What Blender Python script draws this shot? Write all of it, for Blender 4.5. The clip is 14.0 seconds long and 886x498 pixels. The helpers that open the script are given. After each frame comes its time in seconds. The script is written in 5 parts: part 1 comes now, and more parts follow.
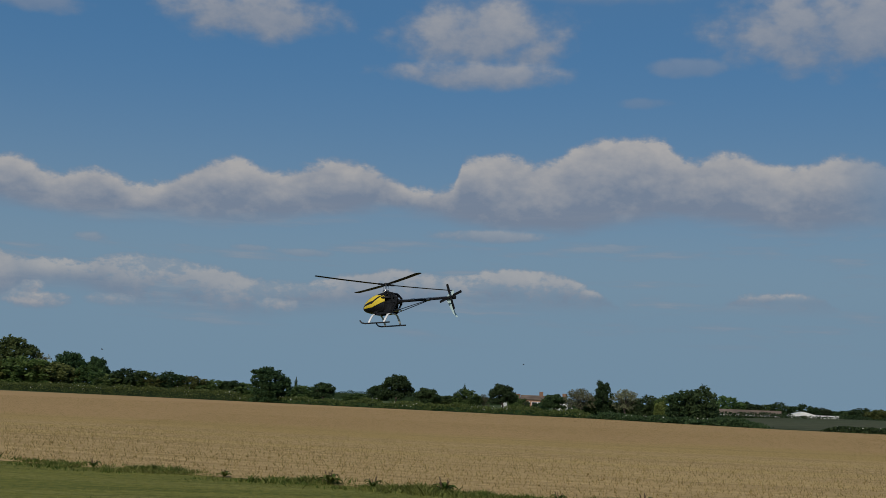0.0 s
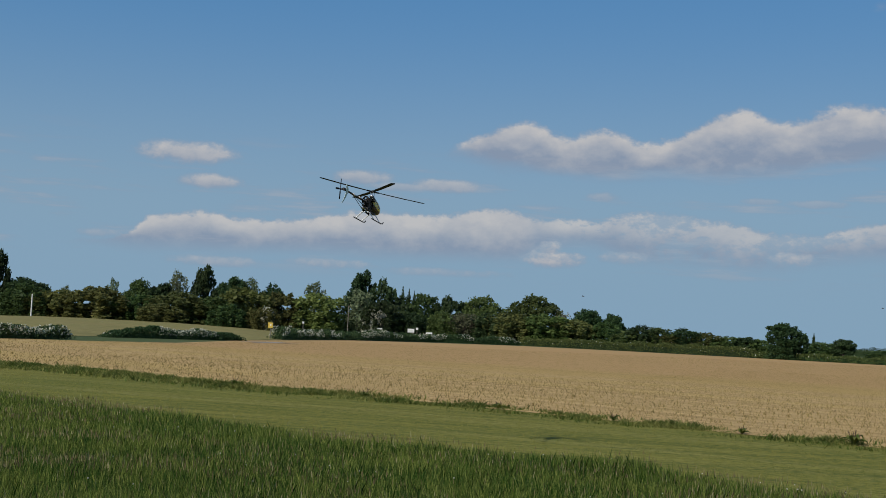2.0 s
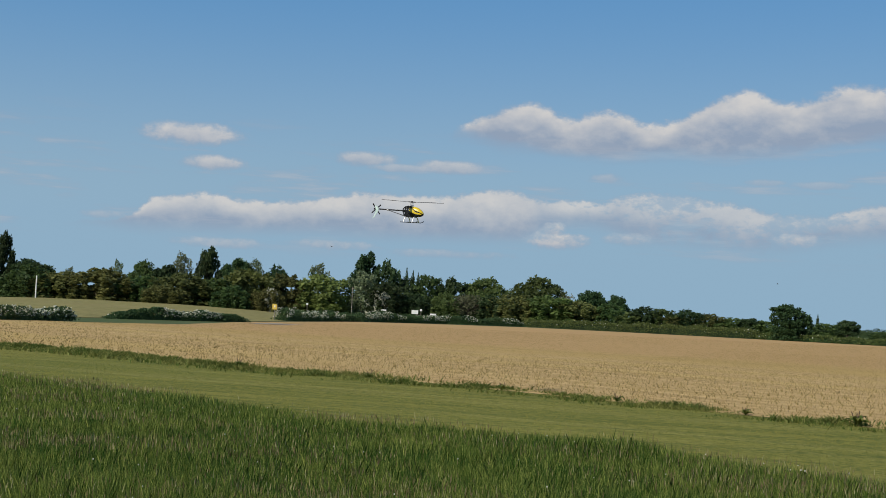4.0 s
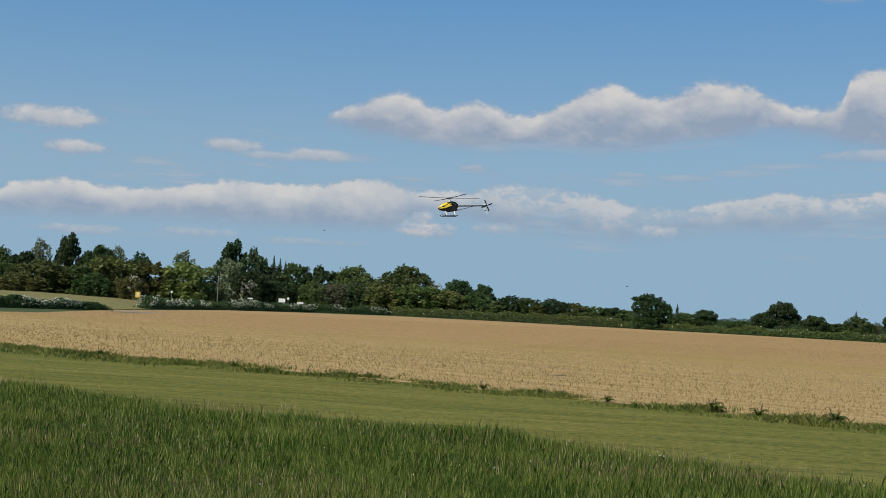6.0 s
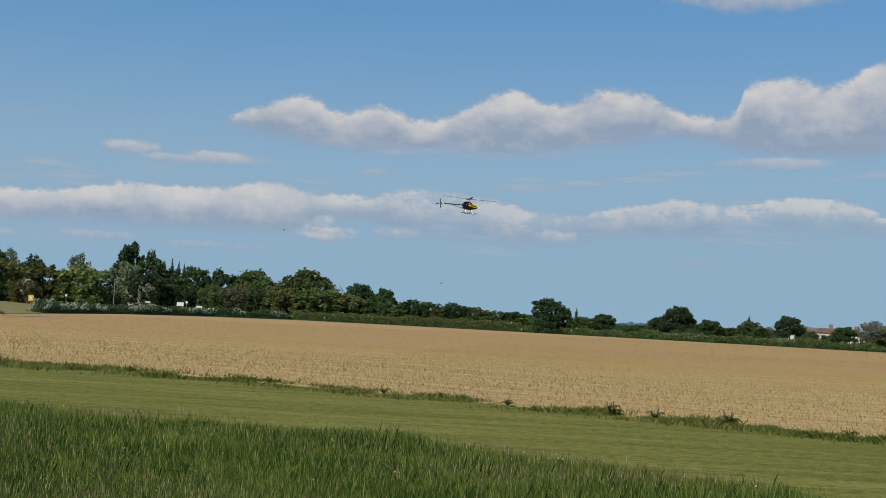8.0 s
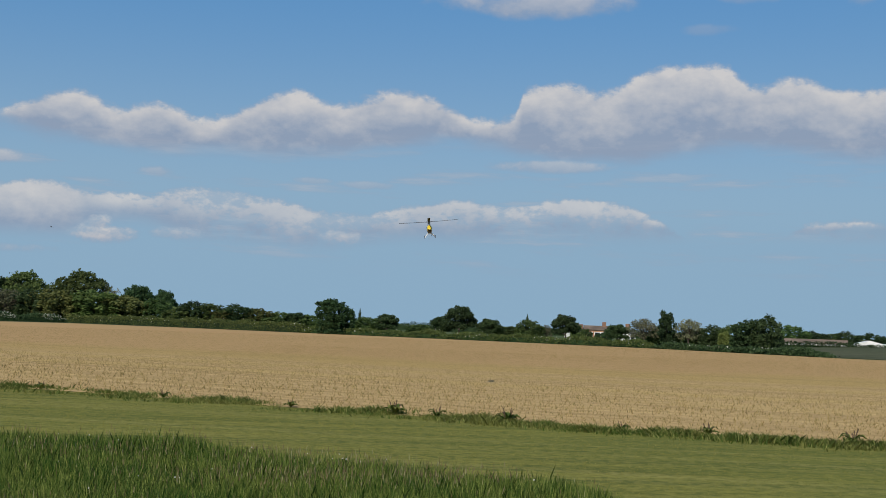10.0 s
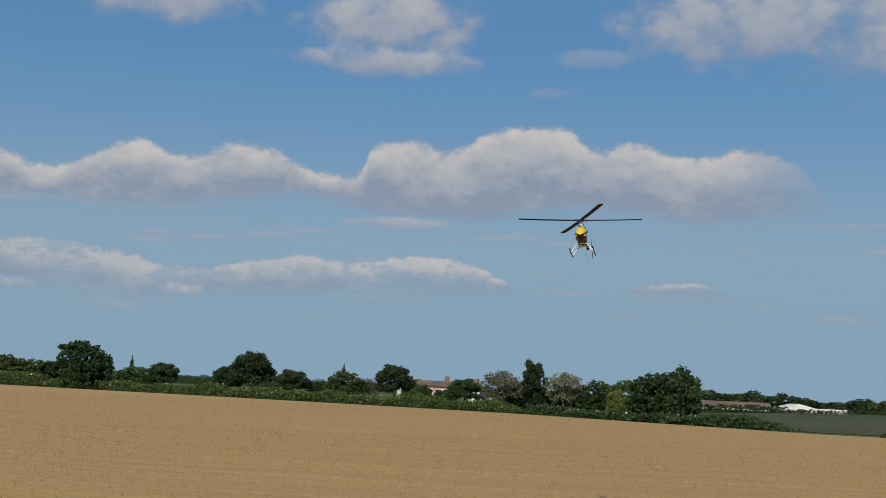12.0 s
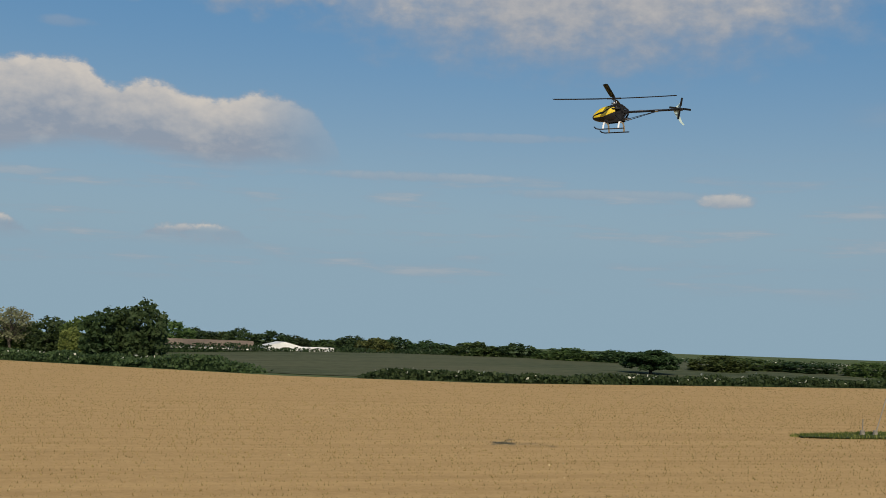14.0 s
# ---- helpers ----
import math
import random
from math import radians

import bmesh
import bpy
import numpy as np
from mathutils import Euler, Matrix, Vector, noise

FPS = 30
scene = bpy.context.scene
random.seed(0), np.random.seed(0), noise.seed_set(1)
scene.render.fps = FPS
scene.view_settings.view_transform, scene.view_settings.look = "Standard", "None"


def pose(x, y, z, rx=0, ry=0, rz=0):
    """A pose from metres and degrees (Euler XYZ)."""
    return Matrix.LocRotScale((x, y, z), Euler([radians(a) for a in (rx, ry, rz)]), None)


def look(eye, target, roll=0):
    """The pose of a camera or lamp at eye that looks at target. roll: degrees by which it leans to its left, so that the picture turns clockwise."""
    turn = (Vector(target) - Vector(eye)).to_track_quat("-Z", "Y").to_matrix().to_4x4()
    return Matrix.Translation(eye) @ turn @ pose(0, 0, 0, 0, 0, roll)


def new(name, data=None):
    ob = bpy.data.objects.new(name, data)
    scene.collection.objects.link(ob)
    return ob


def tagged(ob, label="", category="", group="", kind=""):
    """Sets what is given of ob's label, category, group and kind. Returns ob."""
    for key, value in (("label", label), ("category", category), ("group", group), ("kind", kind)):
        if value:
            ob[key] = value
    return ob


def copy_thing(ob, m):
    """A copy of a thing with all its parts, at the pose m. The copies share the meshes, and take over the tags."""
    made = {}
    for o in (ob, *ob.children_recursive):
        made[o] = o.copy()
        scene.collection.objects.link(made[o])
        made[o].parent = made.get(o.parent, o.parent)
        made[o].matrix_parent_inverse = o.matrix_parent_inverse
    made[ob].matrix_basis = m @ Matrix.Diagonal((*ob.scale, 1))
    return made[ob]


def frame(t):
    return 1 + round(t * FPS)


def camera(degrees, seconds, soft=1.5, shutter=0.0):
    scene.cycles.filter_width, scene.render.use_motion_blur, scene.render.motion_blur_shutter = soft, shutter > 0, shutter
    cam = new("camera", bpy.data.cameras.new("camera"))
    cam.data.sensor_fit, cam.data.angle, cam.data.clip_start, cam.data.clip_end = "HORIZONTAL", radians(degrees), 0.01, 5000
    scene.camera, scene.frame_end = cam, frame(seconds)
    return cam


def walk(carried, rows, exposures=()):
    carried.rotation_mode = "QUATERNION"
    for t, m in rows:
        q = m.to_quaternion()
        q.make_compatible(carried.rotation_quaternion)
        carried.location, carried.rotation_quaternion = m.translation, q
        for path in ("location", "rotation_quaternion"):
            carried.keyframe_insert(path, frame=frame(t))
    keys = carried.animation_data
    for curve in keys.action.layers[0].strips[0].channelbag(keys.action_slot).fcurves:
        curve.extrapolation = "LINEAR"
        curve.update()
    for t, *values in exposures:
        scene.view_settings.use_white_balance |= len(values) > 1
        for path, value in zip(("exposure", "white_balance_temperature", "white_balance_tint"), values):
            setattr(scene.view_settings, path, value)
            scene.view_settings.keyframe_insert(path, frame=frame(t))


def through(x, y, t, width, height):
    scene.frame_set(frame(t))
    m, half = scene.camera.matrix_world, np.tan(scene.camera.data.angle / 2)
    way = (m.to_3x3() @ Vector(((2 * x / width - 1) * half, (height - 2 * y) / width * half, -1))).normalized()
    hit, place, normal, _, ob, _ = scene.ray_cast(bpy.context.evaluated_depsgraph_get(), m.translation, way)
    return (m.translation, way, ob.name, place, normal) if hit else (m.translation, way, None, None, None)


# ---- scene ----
from mathutils import geometry

# The camera: held at eye height, it pans after the helicopter, then runs forward over the field.
# Rows: seconds, eye x, y, z, heading to the right of +Y, upward tilt, lean (degrees).
CAMERA_ROWS = [
    (0, 0.00, 0.00, 1.70, 1.86, 6.75, 2.24),
    (0.5, 0.00, 0.00, 1.70, -5.68, 6.58, 2.51),
    (1, 0.00, 0.00, 1.70, -12.19, 5.74, 2.48),
    (1.5, 0.00, 0.00, 1.70, -16.96, 4.33, 2.40),
    (2, 0.00, 0.00, 1.70, -21.32, 3.83, 2.34),
    (2.2, 0.00, 0.00, 1.70, -22.14, 3.89, 2.33),
    (4.3, 0.00, 0.00, 1.70, -21.09, 2.89, 2.40),
    (4.5, 0.00, 0.00, 1.70, -20.65, 2.94, 2.42),
    (5, 0.00, 0.00, 1.70, -18.72, 2.93, 2.36),
    (5.5, 0.00, 0.00, 1.70, -16.84, 2.79, 2.40),
    (6, 0.00, 0.00, 1.70, -15.37, 2.70, 2.45),
    (6.5, 0.00, 0.00, 1.70, -12.47, 2.71, 2.24),
    (7, 0.00, 0.00, 1.70, -11.94, 2.82, 2.40),
    (7.2, 0.00, 0.00, 1.70, -12.01, 2.85, 2.26),
    (9.3, 0.00, 0.00, 1.70, -5.29, 3.59, 2.35),
    (9.5, 0.00, 0.00, 1.70, -4.09, 3.52, 2.04),
    (10, 0.00, 0.00, 1.70, -0.88, 3.49, 1.94),
    (10.5, 0.00, 0.00, 1.70, 1.79, 2.89, 2.26),
    (10.8, 0.00, 0.00, 1.70, 2.21, 3.18, 2.18),
    (10.9, 0.02, 0.15, 1.70, 2.38, 3.26, 2.14),
    (11, 0.16, 0.99, 1.70, 2.49, 3.38, 2.13),
    (11.1, 0.63, 4.25, 1.70, 2.46, 3.64, 2.18),
    (11.2, 1.11, 8.12, 1.70, 2.35, 4.02, 2.30),
    (11.3, 1.52, 12.00, 1.70, 2.20, 4.46, 2.44),
    (11.4, 1.84, 15.89, 1.70, 2.09, 4.90, 2.56),
    (11.5, 2.08, 19.79, 1.70, 2.12, 5.26, 2.60),
    (11.6, 2.53, 23.67, 1.70, 2.73, 5.51, 2.59),
    (11.7, 2.99, 27.54, 1.70, 3.81, 5.72, 2.58),
    (11.8, 3.47, 31.41, 1.70, 4.75, 5.94, 2.55),
    (11.9, 3.96, 35.28, 1.70, 5.46, 6.16, 2.51),
    (12, 4.46, 39.15, 1.70, 6.19, 6.31, 2.48),
    (12.1, 5.50, 42.95, 1.70, 7.15, 6.37, 2.45),
    (12.2, 6.65, 46.73, 1.70, 8.29, 6.42, 2.43),
    (12.3, 7.91, 50.48, 1.70, 9.47, 6.50, 2.41),
    (12.4, 9.10, 53.23, 1.70, 10.63, 6.60, 2.40),
    (12.5, 10.31, 55.65, 1.70, 11.82, 6.63, 2.39),
    (12.6, 10.81, 57.19, 1.70, 13.06, 6.55, 2.37),
    (12.8, 11.46, 58.39, 1.70, 15.54, 6.10, 2.33),
    (13, 11.96, 58.80, 1.70, 17.92, 5.22, 2.23),
    (13.2, 12.17, 58.75, 1.70, 20.07, 3.97, 2.02),
    (13.5, 12.18, 57.32, 1.70, 23.01, 2.84, 1.72),
    (13.7, 11.64, 54.78, 1.70, 25.07, 3.18, 1.77),
    (14, 10.50, 49.40, 1.70, 28.46, 4.42, 2.01),
]


def aim(x, y, z, heading, tilt, lean):
    a, e = radians(heading), radians(tilt)
    way = Vector((math.sin(a) * math.cos(e), math.cos(a) * math.cos(e), math.sin(e)))
    return look((x, y, z), Vector((x, y, z)) + way * 50, lean)


cam = camera(39.23, 14.0, soft=0.6)
walk(cam, [(t, aim(*rest)) for t, *rest in CAMERA_ROWS],
     exposures=[(0.0, -0.64, 6500, 10), (0.5, -0.52, 6500, 10), (1.0, -0.44, 6500, 10), (1.5, -0.46, 6500, 10), (2.0, -0.2, 6500, 10), (2.2, -0.14, 6500, 10), (4.3, 0.05, 6650, 9), (7.2, 0.05, 6650, 9), (9.3, 0.0, 6500, 10),
                (11.0, -0.05, 6500, 10), (11.5, -0.1, 6650, 10), (12.0, -0.17, 6750, 10), (12.5, -0.19, 6800, 10), (13.0, -0.2, 7150, 11), (13.5, -0.2, 7050, 10), (14.0, -0.1, 7250, 10)])

# ---- sky, sun ----
SUN_HEADING, SUN_HEIGHT = 200.0, 37.0   # degrees clockwise from +Y, above the horizon


class Nodes:
    """Short hand for node trees."""

    def __init__(self, tree):
        self.tree = tree

    def add(self, kind):
        return self.tree.nodes.new(kind)

    def put(self, socket, value):
        if isinstance(value, bpy.types.NodeSocket):
            self.tree.links.new(value, socket)
        elif value is not None:
            socket.default_value = value

    def math(self, op, a, b=None, c=None, clamp=False):
        n = self.add("ShaderNodeMath")
        n.operation, n.use_clamp = op, clamp
        for s, v in zip(n.inputs, (a, b, c)):
            self.put(s, v)
        return n.outputs[0]

    def step(self, value, lo, hi, a=0.0, b=1.0):
        n = self.add("ShaderNodeMapRange")
        n.interpolation_type = "SMOOTHSTEP"
        for s, v in zip(n.inputs, (value, lo, hi, a, b)):
            self.put(s, v)
        return n.outputs[0]

    def mix(self, f, a, b, blend="MIX"):
        n = self.add("ShaderNodeMix")
        n.data_type, n.blend_type = "RGBA", blend
        self.put(n.inputs[0], f), self.put(n.inputs[6], a), self.put(n.inputs[7], b)
        return n.outputs[2]

    def noise(self, vector, scale, detail=4.0, rough=0.55):
        n = self.add("ShaderNodeTexNoise")
        if vector is not None:
            self.put(n.inputs["Vector"], vector)
        n.inputs["Scale"].default_value, n.inputs["Detail"].default_value = scale, detail
        n.inputs["Roughness"].default_value = rough
        return n.outputs["Fac"]

    def xyz(self, x, y, z):
        n = self.add("ShaderNodeCombineXYZ")
        for s, v in zip(n.inputs, (x, y, z)):
            self.put(s, v)
        return n.outputs[0]

    def profile(self, value, points, span, top):
        """A height profile over an angle: points of (degrees, height), made a curve over +-span degrees."""
        n = self.add("ShaderNodeFloatCurve")
        curve = n.mapping.curves[0]
        pts = [((a + span) / (2 * span), h / top) for a, h in points]
        curve.points[0].location, curve.points[1].location = pts[0], pts[-1]
        for p in pts[1:-1]:
            curve.points.new(*p)
        n.mapping.use_clip = False
        n.mapping.update()
        self.put(n.inputs["Value"], self.math("MULTIPLY_ADD", value, 0.5 / span, 0.5))
        return self.math("MULTIPLY", n.outputs[0], top)


def build_sky():
    world = bpy.data.worlds.new("sky")
    scene.world = world
    world.use_nodes = True
    world.node_tree.nodes.clear()
    n = Nodes(world.node_tree)
    sky = n.add("ShaderNodeTexSky")
    sky.sky_type, sky.sun_disc = "NISHITA", False
    sky.sun_elevation, sky.sun_rotation = radians(SUN_HEIGHT), radians(SUN_HEADING)
    sky.air_density, sky.dust_density, sky.ozone_density = 1.1, 0.5, 2.2
    sep = n.add("ShaderNodeSeparateXYZ")
    n.put(sep.inputs[0], n.add("ShaderNodeTexCoord").outputs["Generated"])
    x, y, z = sep.outputs
    az = n.math("MULTIPLY", n.math("ARCTAN2", x, y), 57.2958)
    el = n.math("MULTIPLY", n.math("ARCSINE", z), 57.2958)
    flat = n.xyz(az, n.math("MULTIPLY", el, 1.5), 0.0)
    billow = n.math("SUBTRACT", n.noise(flat, 0.55, 6.0, 0.55), 0.5)
    fine = n.math("SUBTRACT", n.noise(flat, 1.9, 5.0, 0.6), 0.5)
    wisp = n.math("SUBTRACT", n.noise(n.xyz(n.math("MULTIPLY", az, 0.35), n.math("MULTIPLY", el, 1.1), 4.0), 0.7, 6.0, 0.6), 0.5)
    tuft = n.math("SUBTRACT", n.noise(flat, 4.6, 4.0, 0.6), 0.5)
    rag = n.math("ADD", n.math("MULTIPLY_ADD", billow, 0.8, n.math("MULTIPLY", tuft, 0.16)), n.math("MULTIPLY", fine, 0.6))
    # two long cumulus banks: top and base over the heading
    bank_top = [(-48, 6), (-24, 6.4), (-21.4, 8.1), (-19.8, 9.15), (-17.5, 9.75), (-15.8, 9.15), (-14.0, 9.48), (-12.0, 8.9), (-10.2, 9.6), (-7.9, 10.38),
                (-6.2, 9.92), (-3.0, 10.62), (-0.7, 9.98), (0.9, 9.4), (2.2, 9.7), (2.8, 10.9), (4.5, 11.18), (6.1, 10.85), (8.7, 11.9), (11.5, 12.0), (13.3, 11.05), (14.8, 11.42), (16.5, 10.9),
                (18.2, 10.78), (19.7, 11.15), (21.3, 10.9), (23, 9.6), (25, 7.2), (48, 6)]
    bank_base = [(-48, 8.4), (-22, 8.3), (-18, 7.6), (-12, 7.5), (-7, 7.65), (-1, 8.3), (2, 8.1), (6, 7.6), (11, 8.3), (16, 8.0), (21, 7.9), (25, 8.3), (48, 8.6)]
    low_top = [(-48, 3.4), (-36.6, 3.6), (-35.5, 4.0), (-34.6, 4.7), (-32.1, 4.98), (-30.5, 4.8), (-28.2, 4.92), (-26.2, 5.25), (-24.9, 5.45), (-22, 5.3), (-18.9, 5.8), (-17, 5.45),
               (-15.4, 5.3), (-14.3, 5.3), (-13.6, 5.66), (-11, 5.8), (-8.2, 5.38), (-6.1, 5.0), (-4.6, 4.95), (-2.1, 5.5), (0, 5.72), (2.1, 5.53), (4.7, 5.9), (7.3, 5.72), (9.1, 4.95), (11, 4.2), (14, 4.3),
               (16, 5.05), (18.6, 5.1), (20, 4.3), (48, 4.0)]
    low_base = [(-48, 4.0), (-37, 3.75), (-35.5, 3.6), (-31, 3.65), (-26, 3.7), (-21, 3.7), (-18, 3.8), (-15, 4.4), (-12.4, 3.85), (-10.6, 3.85), (-7.2, 3.6), (-5.1, 3.85), (-3.6, 4.1), (0, 4.2), (5, 4.45),
                (9, 4.55), (12, 4.8), (15, 4.65), (19, 4.65), (22, 4.9), (48, 5)]
    density, light = None, None
    for top, base, hard in ((bank_top, bank_base, 1.0), (low_top, low_base, 0.8)):
        t, b = n.profile(az, top, 48, 20), n.profile(az, base, 48, 20)
        over = n.math("SUBTRACT", n.math("MULTIPLY_ADD", rag, hard, t), el)
        under = n.math("SUBTRACT", el, n.math("MULTIPLY_ADD", wisp, 1.2 if hard == 1.0 else 0.6, b))
        d = n.math("MULTIPLY", n.step(over, -0.2, 0.3) if hard == 1.0 else n.step(over, -0.13, 0.2), n.step(under, -0.45, 0.55) if hard == 1.0 else n.step(under, -0.75, 0.35))
        d = n.math("MULTIPLY", d, n.step(az, 18.5, 25.5, 0.66 + 0.26 * hard, 0.0))
        if hard < 1.0:
            d = n.math("MULTIPLY", d, n.math("MAXIMUM", n.step(n.math("ADD", wisp, n.math("MULTIPLY", fine, 0.6)), -0.16, 0.06, 0.45, 0.85), n.step(az, -18.0, -13.5, 0.96, 0.0)))
        rise = n.math("DIVIDE", n.math("SUBTRACT", el, b), n.math("MAXIMUM", n.math("SUBTRACT", t, b), 0.5))
        lit = n.math("ADD", n.step(rise, 0.15, 1.1, 0.0, 1.0) if hard == 1.0 else n.step(rise, 0.08, 0.85, 0.05, 1.1), n.math("ADD", n.math("MULTIPLY", billow, 1.5), n.math("MULTIPLY", fine, 0.45)))
        if density is None:
            density, light = d, n.math("MULTIPLY", lit, d)
        else:
            density, light = n.math("MAXIMUM", density, d), n.math("MAXIMUM", light, n.math("MULTIPLY", lit, d))
    # single puffs: heading, height, half width, half height, strength
    for a, h, w, k, s in ((-33.2, 7.65, 2.6, 0.62, 0.9), (-32.1, 6.4, 1.7, 0.4, 0.85), (-21.3, 6.72, 2.3, 0.38, 0.75), (-25.3, 6.95, 1.8, 0.42, 0.75), (-23.2, 6.6, 2.4, 0.25, 0.6), (-14.0, 6.45, 0.9, 0.28, 0.5),
                          (-16.2, 3.55, 1.7, 0.5, 1.0), (-16.4, 4.0, 0.7, 0.5, 1.0), (-31.5, 2.8, 2.6, 0.3, 0.6), (-27.0, 2.95, 2.4, 0.32, 0.6), (-21, 2.75, 3.4, 0.25, 0.5), (-36.7, 3.8, 1.2, 0.25, 0.5),
                          (-4.5, 6.3, 1.6, 0.22, 0.45), (-7.0, 6.4, 1.0, 0.2, 0.45), (9.6, 7.0, 1.2, 0.25, 0.4), (-13.0, 3.7, 1.4, 0.35, 0.7), (-5.6, 3.85, 1.3, 0.4, 0.8), (4.0, 7.4, 3.2, 0.35, 0.6),
                          (41.3, 6.9, 1.5, 0.42, 0.75), (27, 7.7, 6.0, 0.28, 0.4), (36, 7.1, 6.0, 0.3, 0.35), (31, 9.6, 5.0, 0.25, 0.3),
                          (-7.6, 17.1, 4.8, 1.5, 0.85), (3.4, 16.6, 4.7, 2.0, 0.85), (3.2, 14.75, 4.8, 0.75, 0.8), (20, 16.8, 7.0, 2.3, 0.8), (-17, 16.5, 2.4, 0.6, 0.5), (11.0, 13.6, 1.4, 0.3, 0.3), (13.0, 15.2, 2.0, 0.5, 0.4),
                          (35, 17.4, 16.0, 5.3, 1.0), (8, 19, 12, 1.0, 0.6)):
        u = n.math("DIVIDE", n.math("SUBTRACT", az, a), w)
        v = n.math("DIVIDE", n.math("SUBTRACT", el, h), k)
        r = n.math("ADD", n.math("MULTIPLY", u, u), n.math("MULTIPLY", v, v))
        d = n.step(n.math("SUBTRACT", n.math("MULTIPLY_ADD", rag if h < 12 else billow, (2.3 if h < 5 else 1.5) if h < 12 else (2.2 if h < 17.2 else 1.3), 1.12 if h < 12 else 1.15), r), 0.0, (1.4 if h < 5 else 1.0) if h < 12 else 1.1)
        d = n.math("MULTIPLY", d, s)
        density = n.math("MAXIMUM", density, d)
        lit = n.math("ADD", n.step(v, -1.0, 0.7, 0.25 if h < 12 else 0.05, 0.95 if h < 12 else 0.7), n.math("MULTIPLY_ADD", billow, 0.9, n.math("MULTIPLY", fine, 0.5)))
        light = n.math("MAXIMUM", light, n.math("MULTIPLY", lit, d))
    # thin layered veils between the banks
    veil = n.noise(n.xyz(n.math("MULTIPLY", az, 0.16), n.math("MULTIPLY", el, 1.25), 7.0), 1.0, 6.0, 0.58)
    veil = n.math("MULTIPLY", n.step(veil, 0.50, 0.70, 0.0, 0.5), n.math("MULTIPLY", n.step(el, 2.0, 3.5), n.step(el, 6.5, 9.5, 1.0, 0.0)))
    light = n.math("MAXIMUM", light, n.math("MULTIPLY", veil, 0.8))
    density = n.math("MAXIMUM", density, veil)
    # broken cloud goes on over the rest of the sky
    rest = n.step(n.noise(n.xyz(n.math("DIVIDE", x, n.math("MAXIMUM", z, 0.12)), n.math("DIVIDE", y, n.math("MAXIMUM", z, 0.12)), 0.0), 0.9, 7.0, 0.55), 0.52, 0.72)
    rest = n.math("MULTIPLY", rest, n.math("MAXIMUM", n.step(el, 17.5, 24.0), n.math("MULTIPLY", n.step(n.math("ABSOLUTE", az), 44.0, 56.0), n.step(el, 1.0, 8.0))))
    density = n.math("MAXIMUM", density, n.math("MULTIPLY", rest, 0.8))
    light = n.math("MAXIMUM", light, n.math("MULTIPLY", rest, 0.6), clamp=True)
    cloud = n.mix(n.math("MULTIPLY", light, 1.0, clamp=True), (0.27, 0.335, 0.45, 1), (0.63, 0.61, 0.60, 1))
    # pale haze towards the horizon
    haze = n.math("ADD", n.step(el, 0.0, 9.0, 0.3, 0.0), n.step(el, 8.0, 34.0, 0.82, 0.2))
    tint = n.mix(n.step(el, 3.0, 18.0), (0.258, 0.407, 0.551, 1), (0.057, 0.250, 0.555, 1))
    air = n.add("ShaderNodeVectorMath")
    air.operation = "SCALE"
    n.put(air.inputs[0], sky.outputs[0])
    air.inputs["Scale"].default_value = 0.085
    clear = n.mix(haze, air.outputs[0], tint)
    background = n.add("ShaderNodeBackground")
    n.put(background.inputs["Color"], n.mix(density, clear, cloud))
    background.inputs["Strength"].default_value = 1.0
    n.put(n.add("ShaderNodeOutputWorld").inputs["Surface"], background.outputs[0])


build_sky()
sun = new("sun", bpy.data.lights.new("sun", "SUN"))
sun.data.energy, sun.data.angle, sun.data.color = 3.8, radians(0.6), (1.0, 0.93, 0.82)
a, e = radians(SUN_HEADING), radians(SUN_HEIGHT)
sun.matrix_world = look((0, 0, 0), (-math.sin(a) * math.cos(e), -math.cos(a) * math.cos(e), -math.sin(e)))


